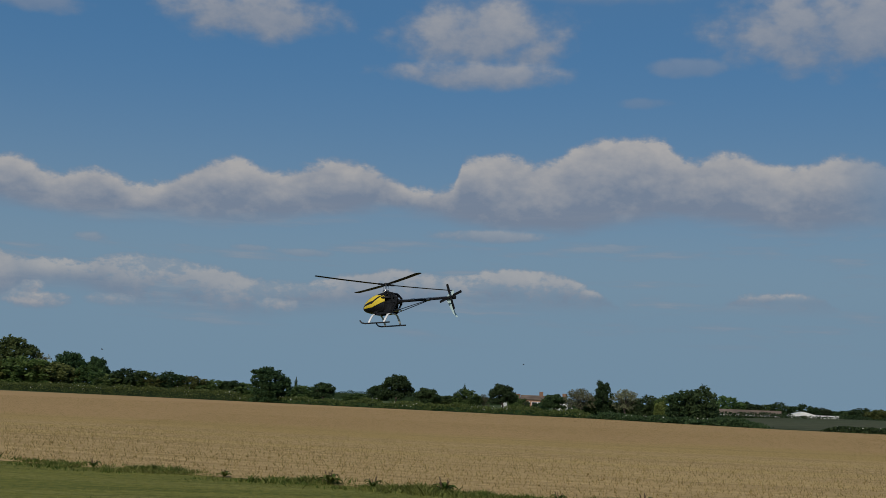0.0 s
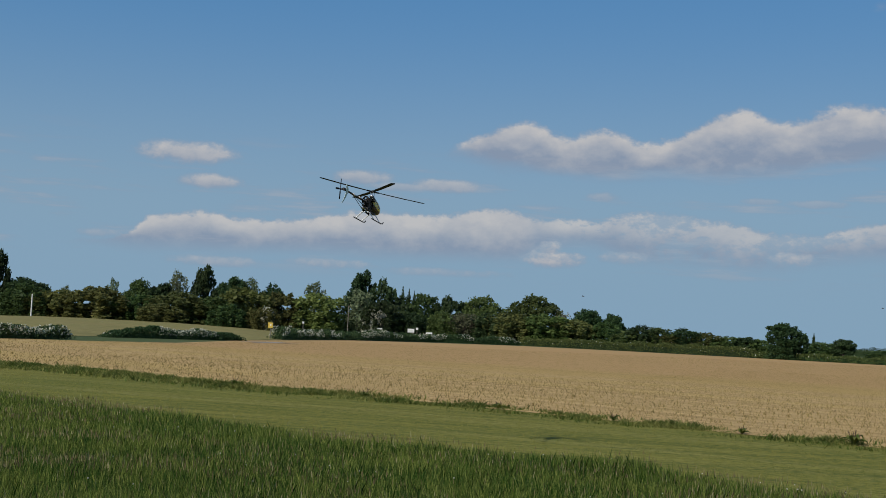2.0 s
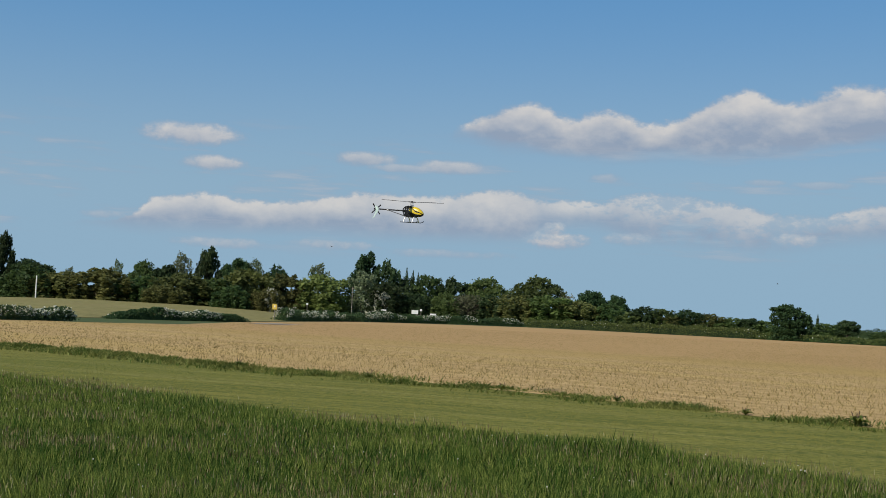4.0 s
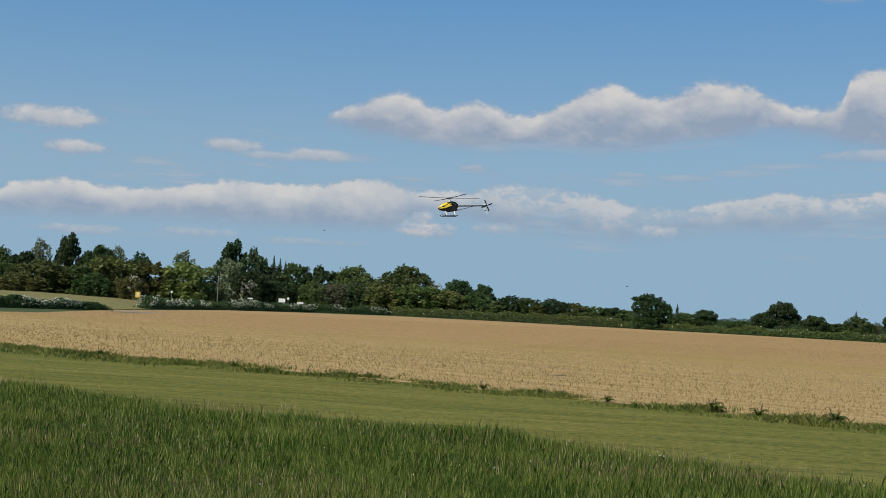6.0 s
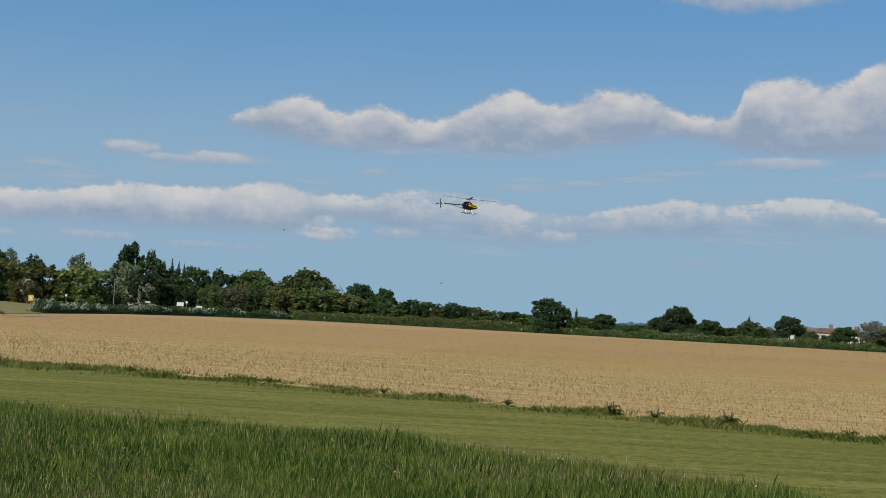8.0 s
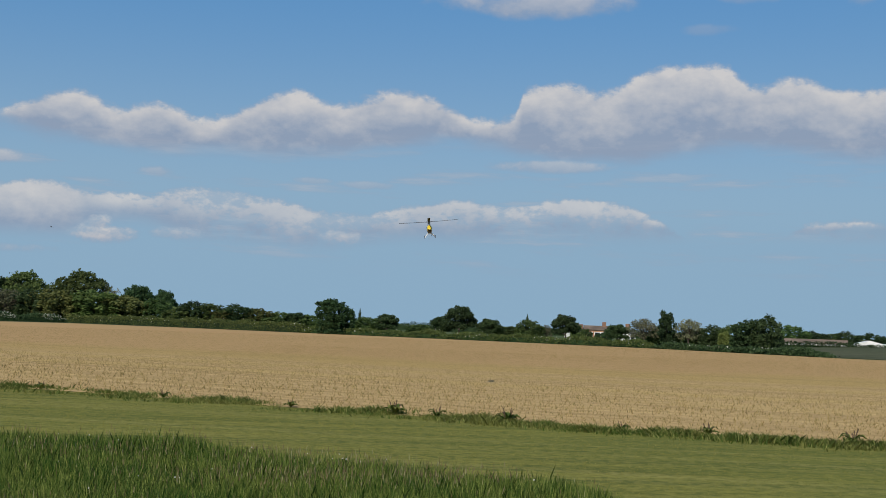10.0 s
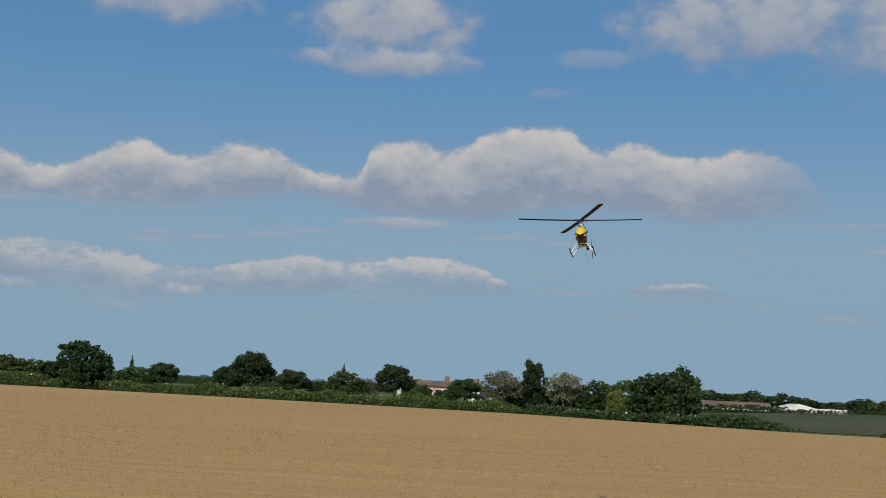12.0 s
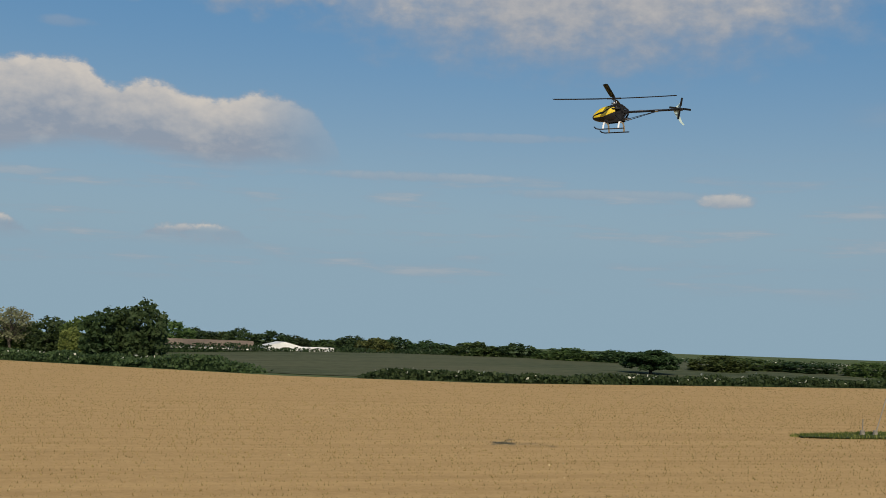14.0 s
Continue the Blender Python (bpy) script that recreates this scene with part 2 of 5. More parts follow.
# ---- materials ----
def material(name, dark, light, scale=4.0, rough=0.7, metal=0.0, bump=0.0, island=False, per_object=0.0, sheen=0.0, coat=0.0, specular=0.5, through_leaf=0.0):
    """A surface of two tones mixed by noise at two scales, with relief; island: by random leaf or blade too."""
    m = bpy.data.materials.new(name)
    m.use_nodes = True
    n = Nodes(m.node_tree)
    shader = m.node_tree.nodes["Principled BSDF"]
    where = n.add("ShaderNodeTexCoord").outputs["Object"]
    big, small = n.noise(where, scale, 4.0), n.noise(where, scale * 9, 3.0)
    f = n.step(n.math("MULTIPLY_ADD", small, 0.35, n.math("MULTIPLY", big, 0.65)), 0.33, 0.67)
    if island:
        geo = n.add("ShaderNodeNewGeometry").outputs["Random Per Island"]
        f = n.math("MULTIPLY_ADD", geo, 0.7, n.math("MULTIPLY", f, 0.3))
    if per_object and not through_leaf:
        f = n.math("MULTIPLY_ADD", n.add("ShaderNodeObjectInfo").outputs["Random"], per_object, n.math("MULTIPLY", f, 1 - per_object))
    colour = n.mix(f, (*dark, 1), (*light, 1))
    if through_leaf and per_object:
        own = n.add("ShaderNodeObjectInfo").outputs["Random"]
        hue = n.add("ShaderNodeHueSaturation")
        n.put(hue.inputs["Hue"], n.math("MULTIPLY_ADD", own, 0.045, 0.485))
        n.put(hue.inputs["Value"], n.math("MULTIPLY_ADD", n.math("FRACT", n.math("MULTIPLY", own, 7.3)), 0.7, 0.8))
        n.put(hue.inputs["Color"], colour)
        colour = hue.outputs[0]
    n.put(shader.inputs["Base Color"], colour)
    n.put(shader.inputs["Roughness"], n.math("MULTIPLY_ADD", small, 0.2, rough - 0.1))
    shader.inputs["Metallic"].default_value = metal
    shader.inputs["Coat Weight"].default_value = coat
    shader.inputs["Specular IOR Level"].default_value = specular
    if through_leaf:
        glow = n.add("ShaderNodeBsdfTranslucent")
        n.put(glow.inputs["Color"], colour)
        both = n.add("ShaderNodeMixShader")
        both.inputs[0].default_value = through_leaf
        n.put(both.inputs[1], shader.outputs[0]), n.put(both.inputs[2], glow.outputs[0])
        n.put(m.node_tree.nodes["Material Output"].inputs["Surface"], both.outputs[0])
    if bump:
        b = n.add("ShaderNodeBump")
        b.inputs["Strength"].default_value, b.inputs["Distance"].default_value = bump, 0.02
        n.put(b.inputs["Height"], small)
        n.put(shader.inputs["Normal"], b.outputs[0])
    return m


def ground_material(name, dark, light, third, scale, streak=(1.0, 1.0), bump=0.4, straw=None):
    """Earth or turf: patches metres wide, streaks along the drilling, and grain."""
    m = bpy.data.materials.new(name)
    m.use_nodes = True
    n = Nodes(m.node_tree)
    shader = m.node_tree.nodes["Principled BSDF"]
    sep = n.add("ShaderNodeSeparateXYZ")
    n.put(sep.inputs[0], n.add("ShaderNodeTexCoord").outputs["Object"])
    x, y, _ = sep.outputs
    along = n.math("MULTIPLY_ADD", y, 0.42, x)     # the strips run slightly aslant
    across = n.math("MULTIPLY_ADD", x, -0.12, y)
    stretched = n.xyz(n.math("MULTIPLY", x, streak[0]), n.math("MULTIPLY", across, streak[1]), 0.0)
    grain = n.noise(n.xyz(x, y, 0.0), scale, 6.0, 0.7)
    bands = n.noise(stretched, 1.0, 4.0, 0.6)
    patches = n.noise(n.xyz(x, y, 3.0), 0.035, 3.0, 0.5)
    c = n.mix(n.step(n.math("MULTIPLY_ADD", grain, 0.6, n.math("MULTIPLY", bands, 0.4)), 0.36, 0.64), (*dark, 1), (*light, 1))
    c = n.mix(n.math("MULTIPLY", n.step(patches, 0.4, 0.68), 0.6), c, (*third, 1))
    if straw:
        lines = n.noise(n.xyz(n.math("MULTIPLY", x, 0.03), n.math("MULTIPLY_ADD", x, 0.14, n.math("MULTIPLY", y, 0.9)), 9.0), 1.0, 3.0, 0.7)
        c = n.mix(n.math("MULTIPLY", n.step(lines, 0.48, 0.72), n.step(grain, 0.35, 0.6, 0.15, 0.6)), c, (*straw, 1))
    n.put(shader.inputs["Base Color"], c)
    shader.inputs["Roughness"].default_value, shader.inputs["Specular IOR Level"].default_value = 0.95, 0.1
    b = n.add("ShaderNodeBump")
    b.inputs["Strength"].default_value, b.inputs["Distance"].default_value = bump, 0.05
    n.put(b.inputs["Height"], grain)
    n.put(shader.inputs["Normal"], b.outputs[0])
    return m


FAR_GREEN = ground_material("far_pasture", (0.05, 0.08, 0.03), (0.09, 0.12, 0.045), (0.12, 0.13, 0.06), 0.8, (0.1, 0.3))
VERGE = [(-75, 50), (-50, 42), (-31, 34.8), (-23.4, 32.2), (-17, 29.4), (-12, 28.1), (-8.6, 26.7), (-4.2, 24.5), (-1.1, 23.1), (1.9, 21.4), (4.5, 20.8), (7.0, 19.6), (14, 18.4), (25, 17.2), (60, 14)]


def field_material():
    """Dry tilled earth: stony near part, a yellow strip with a track, and a smooth reddish far part, all along the field's edge."""
    m = bpy.data.materials.new("dry_field_soil")
    m.use_nodes = True
    n = Nodes(m.node_tree)
    shader = m.node_tree.nodes["Principled BSDF"]
    sep = n.add("ShaderNodeSeparateXYZ")
    n.put(sep.inputs[0], n.add("ShaderNodeTexCoord").outputs["Object"])
    x, y, _ = sep.outputs
    s = n.math("SUBTRACT", y, n.profile(x, [(-80, 52)] + VERGE[1:] + [(80, 12)], 80, 90))
    grain = n.noise(n.xyz(x, y, 0.0), 4.0, 6.0, 0.75)
    fine = n.noise(n.xyz(x, y, 5.0), 17.0, 4.0, 0.7)
    rows = n.noise(n.xyz(n.math("MULTIPLY", x, 0.06), n.math("MULTIPLY", s, 1.5), 0.0), 1.0, 4.0, 0.65)
    wide = n.noise(n.xyz(n.math("MULTIPLY", x, 0.012), n.math("MULTIPLY", s, 0.16), 2.0), 1.0, 3.0, 0.6)
    patches = n.noise(n.xyz(x, y, 3.0), 0.05, 3.0, 0.5)
    mixed = n.math("ADD", n.math("MULTIPLY", grain, 0.35), n.math("ADD", n.math("MULTIPLY", fine, 0.3), n.math("MULTIPLY", rows, 0.35)))
    near = n.mix(n.step(mixed, 0.38, 0.62), (0.29, 0.197, 0.085, 1), (0.59, 0.418, 0.190, 1))
    near = n.mix(n.math("MULTIPLY", n.step(wide, 0.45, 0.65), 0.4), near, (0.46, 0.335, 0.112, 1))
    far = n.mix(n.step(mixed, 0.38, 0.62), (0.372, 0.238, 0.104, 1), (0.495, 0.328, 0.150, 1))
    edge = n.math("ADD", s, n.math("MULTIPLY", n.math("SUBTRACT", patches, 0.5), 14.0))
    c = n.mix(n.step(edge, 29.0, 38.0), near, far)
    strip = n.math("MULTIPLY", n.step(edge, 22.0, 29.0), n.step(edge, 31.0, 38.0, 1.0, 0.0))
    c = n.mix(n.math("MULTIPLY", strip, 0.55), c, (0.40, 0.275, 0.095, 1))
    lane = n.math("MULTIPLY", n.step(n.math("ABSOLUTE", n.math("SUBTRACT", s, 31.0)), 0.2, 1.1, 1.0, 0.0), n.step(rows, 0.38, 0.6))
    c = n.mix(n.math("MULTIPLY", lane, 0.32), c, (0.19, 0.150, 0.060, 1))
    n.put(shader.inputs["Base Color"], c)
    shader.inputs["Roughness"].default_value, shader.inputs["Specular IOR Level"].default_value = 0.95, 0.1
    b = n.add("ShaderNodeBump")
    b.inputs["Strength"].default_value, b.inputs["Distance"].default_value = 0.5, 0.05
    n.put(b.inputs["Height"], n.math("ADD", grain, n.math("MULTIPLY", fine, 0.4)))
    n.put(shader.inputs["Normal"], b.outputs[0])
    return m


SOIL = field_material()
PASTURE = ground_material("dull_pasture", (0.036, 0.050, 0.023), (0.095, 0.105, 0.056), (0.10, 0.10, 0.056), 0.9, (0.05, 0.4))
TURF = ground_material("mown_turf", (0.080, 0.098, 0.020), (0.242, 0.228, 0.052), (0.125, 0.148, 0.030), 6.0, (0.10, 1.7), straw=(0.31, 0.28, 0.095))
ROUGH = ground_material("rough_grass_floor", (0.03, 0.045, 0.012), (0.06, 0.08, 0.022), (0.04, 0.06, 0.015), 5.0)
BANK = ground_material("dry_bank_grass", (0.165, 0.155, 0.055), (0.28, 0.25, 0.10), (0.25, 0.21, 0.09), 0.9, (0.1, 0.5))
TRACK = material("pale_track_gravel", (0.2, 0.184, 0.152), (0.336, 0.312, 0.264), 1.2, 0.95)
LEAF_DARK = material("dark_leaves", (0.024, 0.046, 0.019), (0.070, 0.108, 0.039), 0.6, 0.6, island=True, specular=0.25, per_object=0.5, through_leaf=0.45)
LEAF_MID = material("mid_green_leaves", (0.044, 0.074, 0.024), (0.128, 0.172, 0.052), 0.6, 0.6, island=True, specular=0.25, per_object=0.5, through_leaf=0.45)
LEAF_LIGHT = material("fresh_green_leaves", (0.066, 0.099, 0.0264), (0.193, 0.231, 0.066), 0.6, 0.6, island=True, specular=0.25, per_object=0.5, through_leaf=0.45)
LEAF_OLIVE = material("olive_brown_leaves", (0.068, 0.080, 0.026), (0.190, 0.192, 0.062), 0.6, 0.65, island=True, specular=0.2, per_object=0.5, through_leaf=0.45)
LEAF_GREY = material("grey_budding_twigs", (0.105, 0.105, 0.058), (0.25, 0.245, 0.14), 0.6, 0.75, island=True, specular=0.15, per_object=0.5, through_leaf=0.45)
LEAF_PALE = material("pale_grey_green_leaves", (0.075, 0.098, 0.050), (0.20, 0.235, 0.125), 0.6, 0.6, island=True, specular=0.25, per_object=0.5, through_leaf=0.45)
BLOSSOM = material("white_blossom", (0.56, 0.56, 0.42), (0.84, 0.83, 0.70), 1.5, 0.7, island=True, specular=0.2, through_leaf=0.45)
BARK = material("grey_brown_bark", (0.05, 0.04, 0.03), (0.12, 0.10, 0.075), 3.0, 0.9, bump=0.5)
DRY_WEED = material("brown_dock_stems", (0.06, 0.035, 0.02), (0.13, 0.08, 0.045), 3.0, 0.8)
STUBBLE = material("field_seedlings", (0.145, 0.118, 0.044), (0.32, 0.240, 0.095), 0.5, 0.8, island=True, specular=0.15)
CLOD = material("dry_soil_clods", (0.26, 0.18, 0.09), (0.52, 0.39, 0.21), 1.5, 0.95, island=True)
PETAL = material("pale_flower_heads", (0.55, 0.55, 0.48), (0.8, 0.8, 0.74), 5.0, 0.7, island=True)


def grass_material(name, deep, fresh, pale, size, streak=(1.0, 1.0), share=0.3, through=0.25):
    """Blades: patches of two greens over the ground, and single paler blades among them."""
    m = bpy.data.materials.new(name)
    m.use_nodes = True
    n = Nodes(m.node_tree)
    shader = m.node_tree.nodes["Principled BSDF"]
    sep = n.add("ShaderNodeSeparateXYZ")
    n.put(sep.inputs[0], n.add("ShaderNodeTexCoord").outputs["Object"])
    x, y, _ = sep.outputs
    across = n.math("MULTIPLY_ADD", x, 0.38, y)
    where = n.xyz(n.math("MULTIPLY", x, streak[0]), n.math("MULTIPLY", across, streak[1]), 0.0)
    one = n.add("ShaderNodeNewGeometry").outputs["Random Per Island"]
    patch = n.math("ADD", n.math("MULTIPLY", n.noise(where, size, 3.0, 0.6), 0.6), n.math("MULTIPLY", n.noise(where, size * 0.22, 2.0, 0.5), 0.4))
    c = n.mix(n.step(n.math("MULTIPLY_ADD", n.math("SUBTRACT", one, 0.5), 0.2, patch), 0.42, 0.58), (*deep, 1), (*fresh, 1))
    lucky = n.math("MULTIPLY", n.math("FRACT", n.math("MULTIPLY", one, 37.0)), 1.0)
    c = n.mix(n.step(lucky, 1.0 - share * 1.4, 1.0, 0.0, 0.85), c, (*pale, 1))
    n.put(shader.inputs["Base Color"], c)
    shader.inputs["Roughness"].default_value, shader.inputs["Specular IOR Level"].default_value = 0.6, 0.14
    glow = n.add("ShaderNodeBsdfTranslucent")
    n.put(glow.inputs["Color"], c)
    both = n.add("ShaderNodeMixShader")
    both.inputs[0].default_value = through
    n.put(both.inputs[1], shader.outputs[0]), n.put(both.inputs[2], glow.outputs[0])
    n.put(m.node_tree.nodes["Material Output"].inputs["Surface"], both.outputs[0])
    return m


BLADE = grass_material("tall_grass_blades", (0.026, 0.078, 0.009), (0.110, 0.155, 0.027), (0.34, 0.385, 0.10), 0.7, share=0.34)
SHORT_BLADE = grass_material("mown_grass_blades", (0.098, 0.115, 0.020), (0.270, 0.235, 0.052), (0.38, 0.335, 0.105), 1.0, (0.22, 1.1), share=0.22)
SEED_HEAD = grass_material("grass_seed_heads", (0.13, 0.100, 0.050), (0.21, 0.170, 0.080), (0.40, 0.38, 0.20), 0.8, share=0.3)
WEED = grass_material("verge_weed_leaves", (0.074, 0.118, 0.022), (0.180, 0.195, 0.050), (0.34, 0.34, 0.11), 1.0, share=0.25, through=0.35)


# ---- helpers for building ----
def mesh_of(name, verts, faces, mat):
    me = bpy.data.meshes.new(name)
    me.from_pydata([tuple(v) for v in verts], [], [tuple(f) for f in faces])
    me.materials.append(mat)
    me.update()
    return me


def mesh_from_arrays(name, verts, size, mat):
    """A mesh of loose faces: verts holds the corners of one face after the other, each of so many corners."""
    me = bpy.data.meshes.new(name)
    count = len(verts)
    faces = count // size
    me.vertices.add(count)
    me.vertices.foreach_set("co", np.ascontiguousarray(verts, dtype=np.float32).ravel())
    me.loops.add(count)
    me.loops.foreach_set("vertex_index", np.arange(count, dtype=np.int32))
    me.polygons.add(faces)
    me.polygons.foreach_set("loop_start", np.arange(0, count, size, dtype=np.int32))
    me.polygons.foreach_set("loop_total", np.full(faces, size, dtype=np.int32))
    me.materials.append(mat)
    me.update(calc_edges=True)
    me.validate()
    return me


def part(name, bm, mat, parent=None, label="", smooth=False):
    me = bpy.data.meshes.new(name)
    bmesh.ops.recalc_face_normals(bm, faces=bm.faces)
    bm.to_mesh(me)
    bm.free()
    me.materials.append(mat)
    if smooth:
        me.polygons.foreach_set("use_smooth", [True] * len(me.polygons))
    ob = new(name, me)
    ob.parent = parent
    if label:
        tagged(ob, label)
    return ob


def piece(name, me, parent, m=None, label=""):
    ob = new(name, me)
    ob.parent = parent
    if m is not None:
        ob.matrix_basis = m
    if label:
        tagged(ob, label)
    return ob


def thing(name, m, label, category, group="", kind=""):
    ob = new(name)
    ob.matrix_basis = m
    return tagged(ob, label, category, group, kind)


def box(bm, cx, cy, cz, sx, sy, sz, bevel=0.0, turn=None):
    made = bmesh.ops.create_cube(bm, size=1.0)["verts"]
    m = Matrix.Translation((cx, cy, cz)) @ (turn or Matrix.Identity(4)) @ Matrix.Diagonal((sx, sy, sz, 1))
    bmesh.ops.transform(bm, matrix=m, verts=made)
    if bevel:
        edges = list({e for v in made for e in v.link_edges})
        bmesh.ops.bevel(bm, geom=edges, offset=bevel, segments=2, affect="EDGES", profile=0.6)


def rod(bm, a, b, r0, r1=None, seg=10):
    a, b = Vector(a), Vector(b)
    r1 = r0 if r1 is None else r1
    made = bmesh.ops.create_cone(bm, cap_ends=True, segments=seg, radius1=r0, radius2=r1, depth=(b - a).length)["verts"]
    turn = (b - a).to_track_quat("Z", "Y").to_matrix().to_4x4()
    bmesh.ops.transform(bm, matrix=Matrix.Translation((a + b) / 2) @ turn, verts=made)


def tube(bm, points, r, seg=8):
    for a, b in zip(points, points[1:]):
        rod(bm, a, b, r, r, seg)
    for p in points[1:-1]:
        made = bmesh.ops.create_uvsphere(bm, u_segments=seg, v_segments=6, radius=r)["verts"]
        bmesh.ops.translate(bm, verts=made, vec=p)


def at_bearing(heading, dist, z=0.0):
    a = radians(heading)
    return Vector((dist * math.sin(a), dist * math.cos(a), z))


EYE_HEIGHT = 1.7


def height_at(top, dist):
    return EYE_HEIGHT + dist * math.tan(radians(top))


def sheet(name, outline, z, mat, label, category):
    """A flat area with an outline, as one sheet."""
    points, _, faces, *_ = geometry.delaunay_2d_cdt([Vector(p) for p in outline], [], [list(range(len(outline)))], 1, 1e-4)
    ob = new(name, mesh_of(name, [(p.x, p.y, z) for p in points], faces, mat))
    if ob.data.polygons[0].normal.z < 0:
        ob.data.flip_normals()
    return tagged(ob, label, category, kind="structure")


# ---- ground, field, strips ----
sheet("ground", [(-3500, -3500), (3500, -3500), (3500, 3500), (-3500, 3500)], 0.0, FAR_GREEN, "flat green farmland reaching to the horizon", "ground")
FAR_EDGE = [(140, 118), (100, 108), (76, 103), (55, 101), (40, 99), (32, 104), (27, 113), (20, 126), (8, 138), (-5, 150), (-20, 163), (-40, 180), (-60, 190), (-72, 176),
            (-76, 160), (-69, 127), (-66, 113), (-55, 84), (-57, 75), (-61, 72), (-75, 66), (-110, 70)]
LEFT_SIDE = 13     # the corner from which the far edge turns back along the left side
field = sheet("field", VERGE + FAR_EDGE, 0.02, SOIL, "wide dry tan field with rows of young seedlings", "field")
GRASS_EDGE = [(-59.71, 39.05), (-35.84, 28.89), (-15.3, 19.69), (-11.98, 18.51), (-10.27, 17.66), (-8.03, 16.69), (-5.35, 16.26), (-3.75, 16.26), (-2.89, 15.73), (-1.5, 14.77), (-0.64, 14.34), (0.0, 13.91), (0.64, 13.38), (1.18, 13.05), (1.56, 12.27), (1.66, 11.23), (1.87, 9.36), (2.08, 5.2), (2.08, -3.43)]
sheet("mown_strip", GRASS_EDGE + [(60, -4)] + VERGE[::-1], 0.012, TURF, "mown yellow-green grass strip beside the field", "grass strip")
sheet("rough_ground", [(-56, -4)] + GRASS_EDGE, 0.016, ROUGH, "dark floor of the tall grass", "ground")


def build_pasture():
    """The pasture rises gently behind the gap in the hedge."""
    bm = bmesh.new()
    grid = []
    for i in range(31):
        b = 10 + 1.5 * i
        near = float(np.interp(b, [10, 13.1, 17.6, 22.5, 35.9, 49, 55], [150, 121, 112, 111, 130.5, 186, 281]))
        grid.append([bm.verts.new((*at_bearing(b, near + 12 * j)[:2], 0.03 + 0.86 * min(1.0, 12 * j / 38.0) ** 0.8 + (0.03 * noise.noise(Vector((i * 0.6, j * 0.7, 0))) if j else 0.0))) for j in range(10)])
    for p, q in zip(grid, grid[1:]):
        for j in range(9):
            bm.faces.new((p[j], p[j + 1], q[j + 1], q[j]))
    tagged(part("pasture", bm, PASTURE, smooth=True), "dull green pasture beyond the hedge gap", "pasture", kind="structure")


build_pasture()
rng = np.random.default_rng(7)


def line_at(line, x):
    return np.interp(x, [p[0] for p in line], [p[1] for p in line])


def blades(points, height, width, lean, bend=True):
    """Grass blades: tapered, bent strips of three triangles, or single triangles."""
    n = len(points)
    a = rng.uniform(0, 2 * math.pi, n)
    side = np.stack([np.cos(a), np.sin(a), np.zeros(n)], 1) * (width * rng.uniform(0.6, 1.3, n) / 2)[:, None]
    b = rng.uniform(0, 2 * math.pi, n)
    way = np.stack([np.cos(b), np.sin(b), np.zeros(n)], 1) * (height * lean * rng.uniform(0.2, 1.4, n))[:, None]
    up = np.stack([np.zeros(n), np.zeros(n), height], 1)
    if not bend:
        return np.stack([points - side, points + side, points + up + way], 1).reshape(-1, 3)
    mid = points + up * 0.58 + way * 0.35
    tip = points + up + way
    return np.stack([points - side, points + side, mid + side * 0.7, tip, mid - side * 0.7], 1).reshape(-1, 3)


def scatter(count, x0, x1, y0, y1, keep):
    p = np.stack([rng.uniform(x0, x1, count), rng.uniform(y0, y1, count), np.zeros(count)], 1)
    return p[keep(p[:, 0], p[:, 1])]


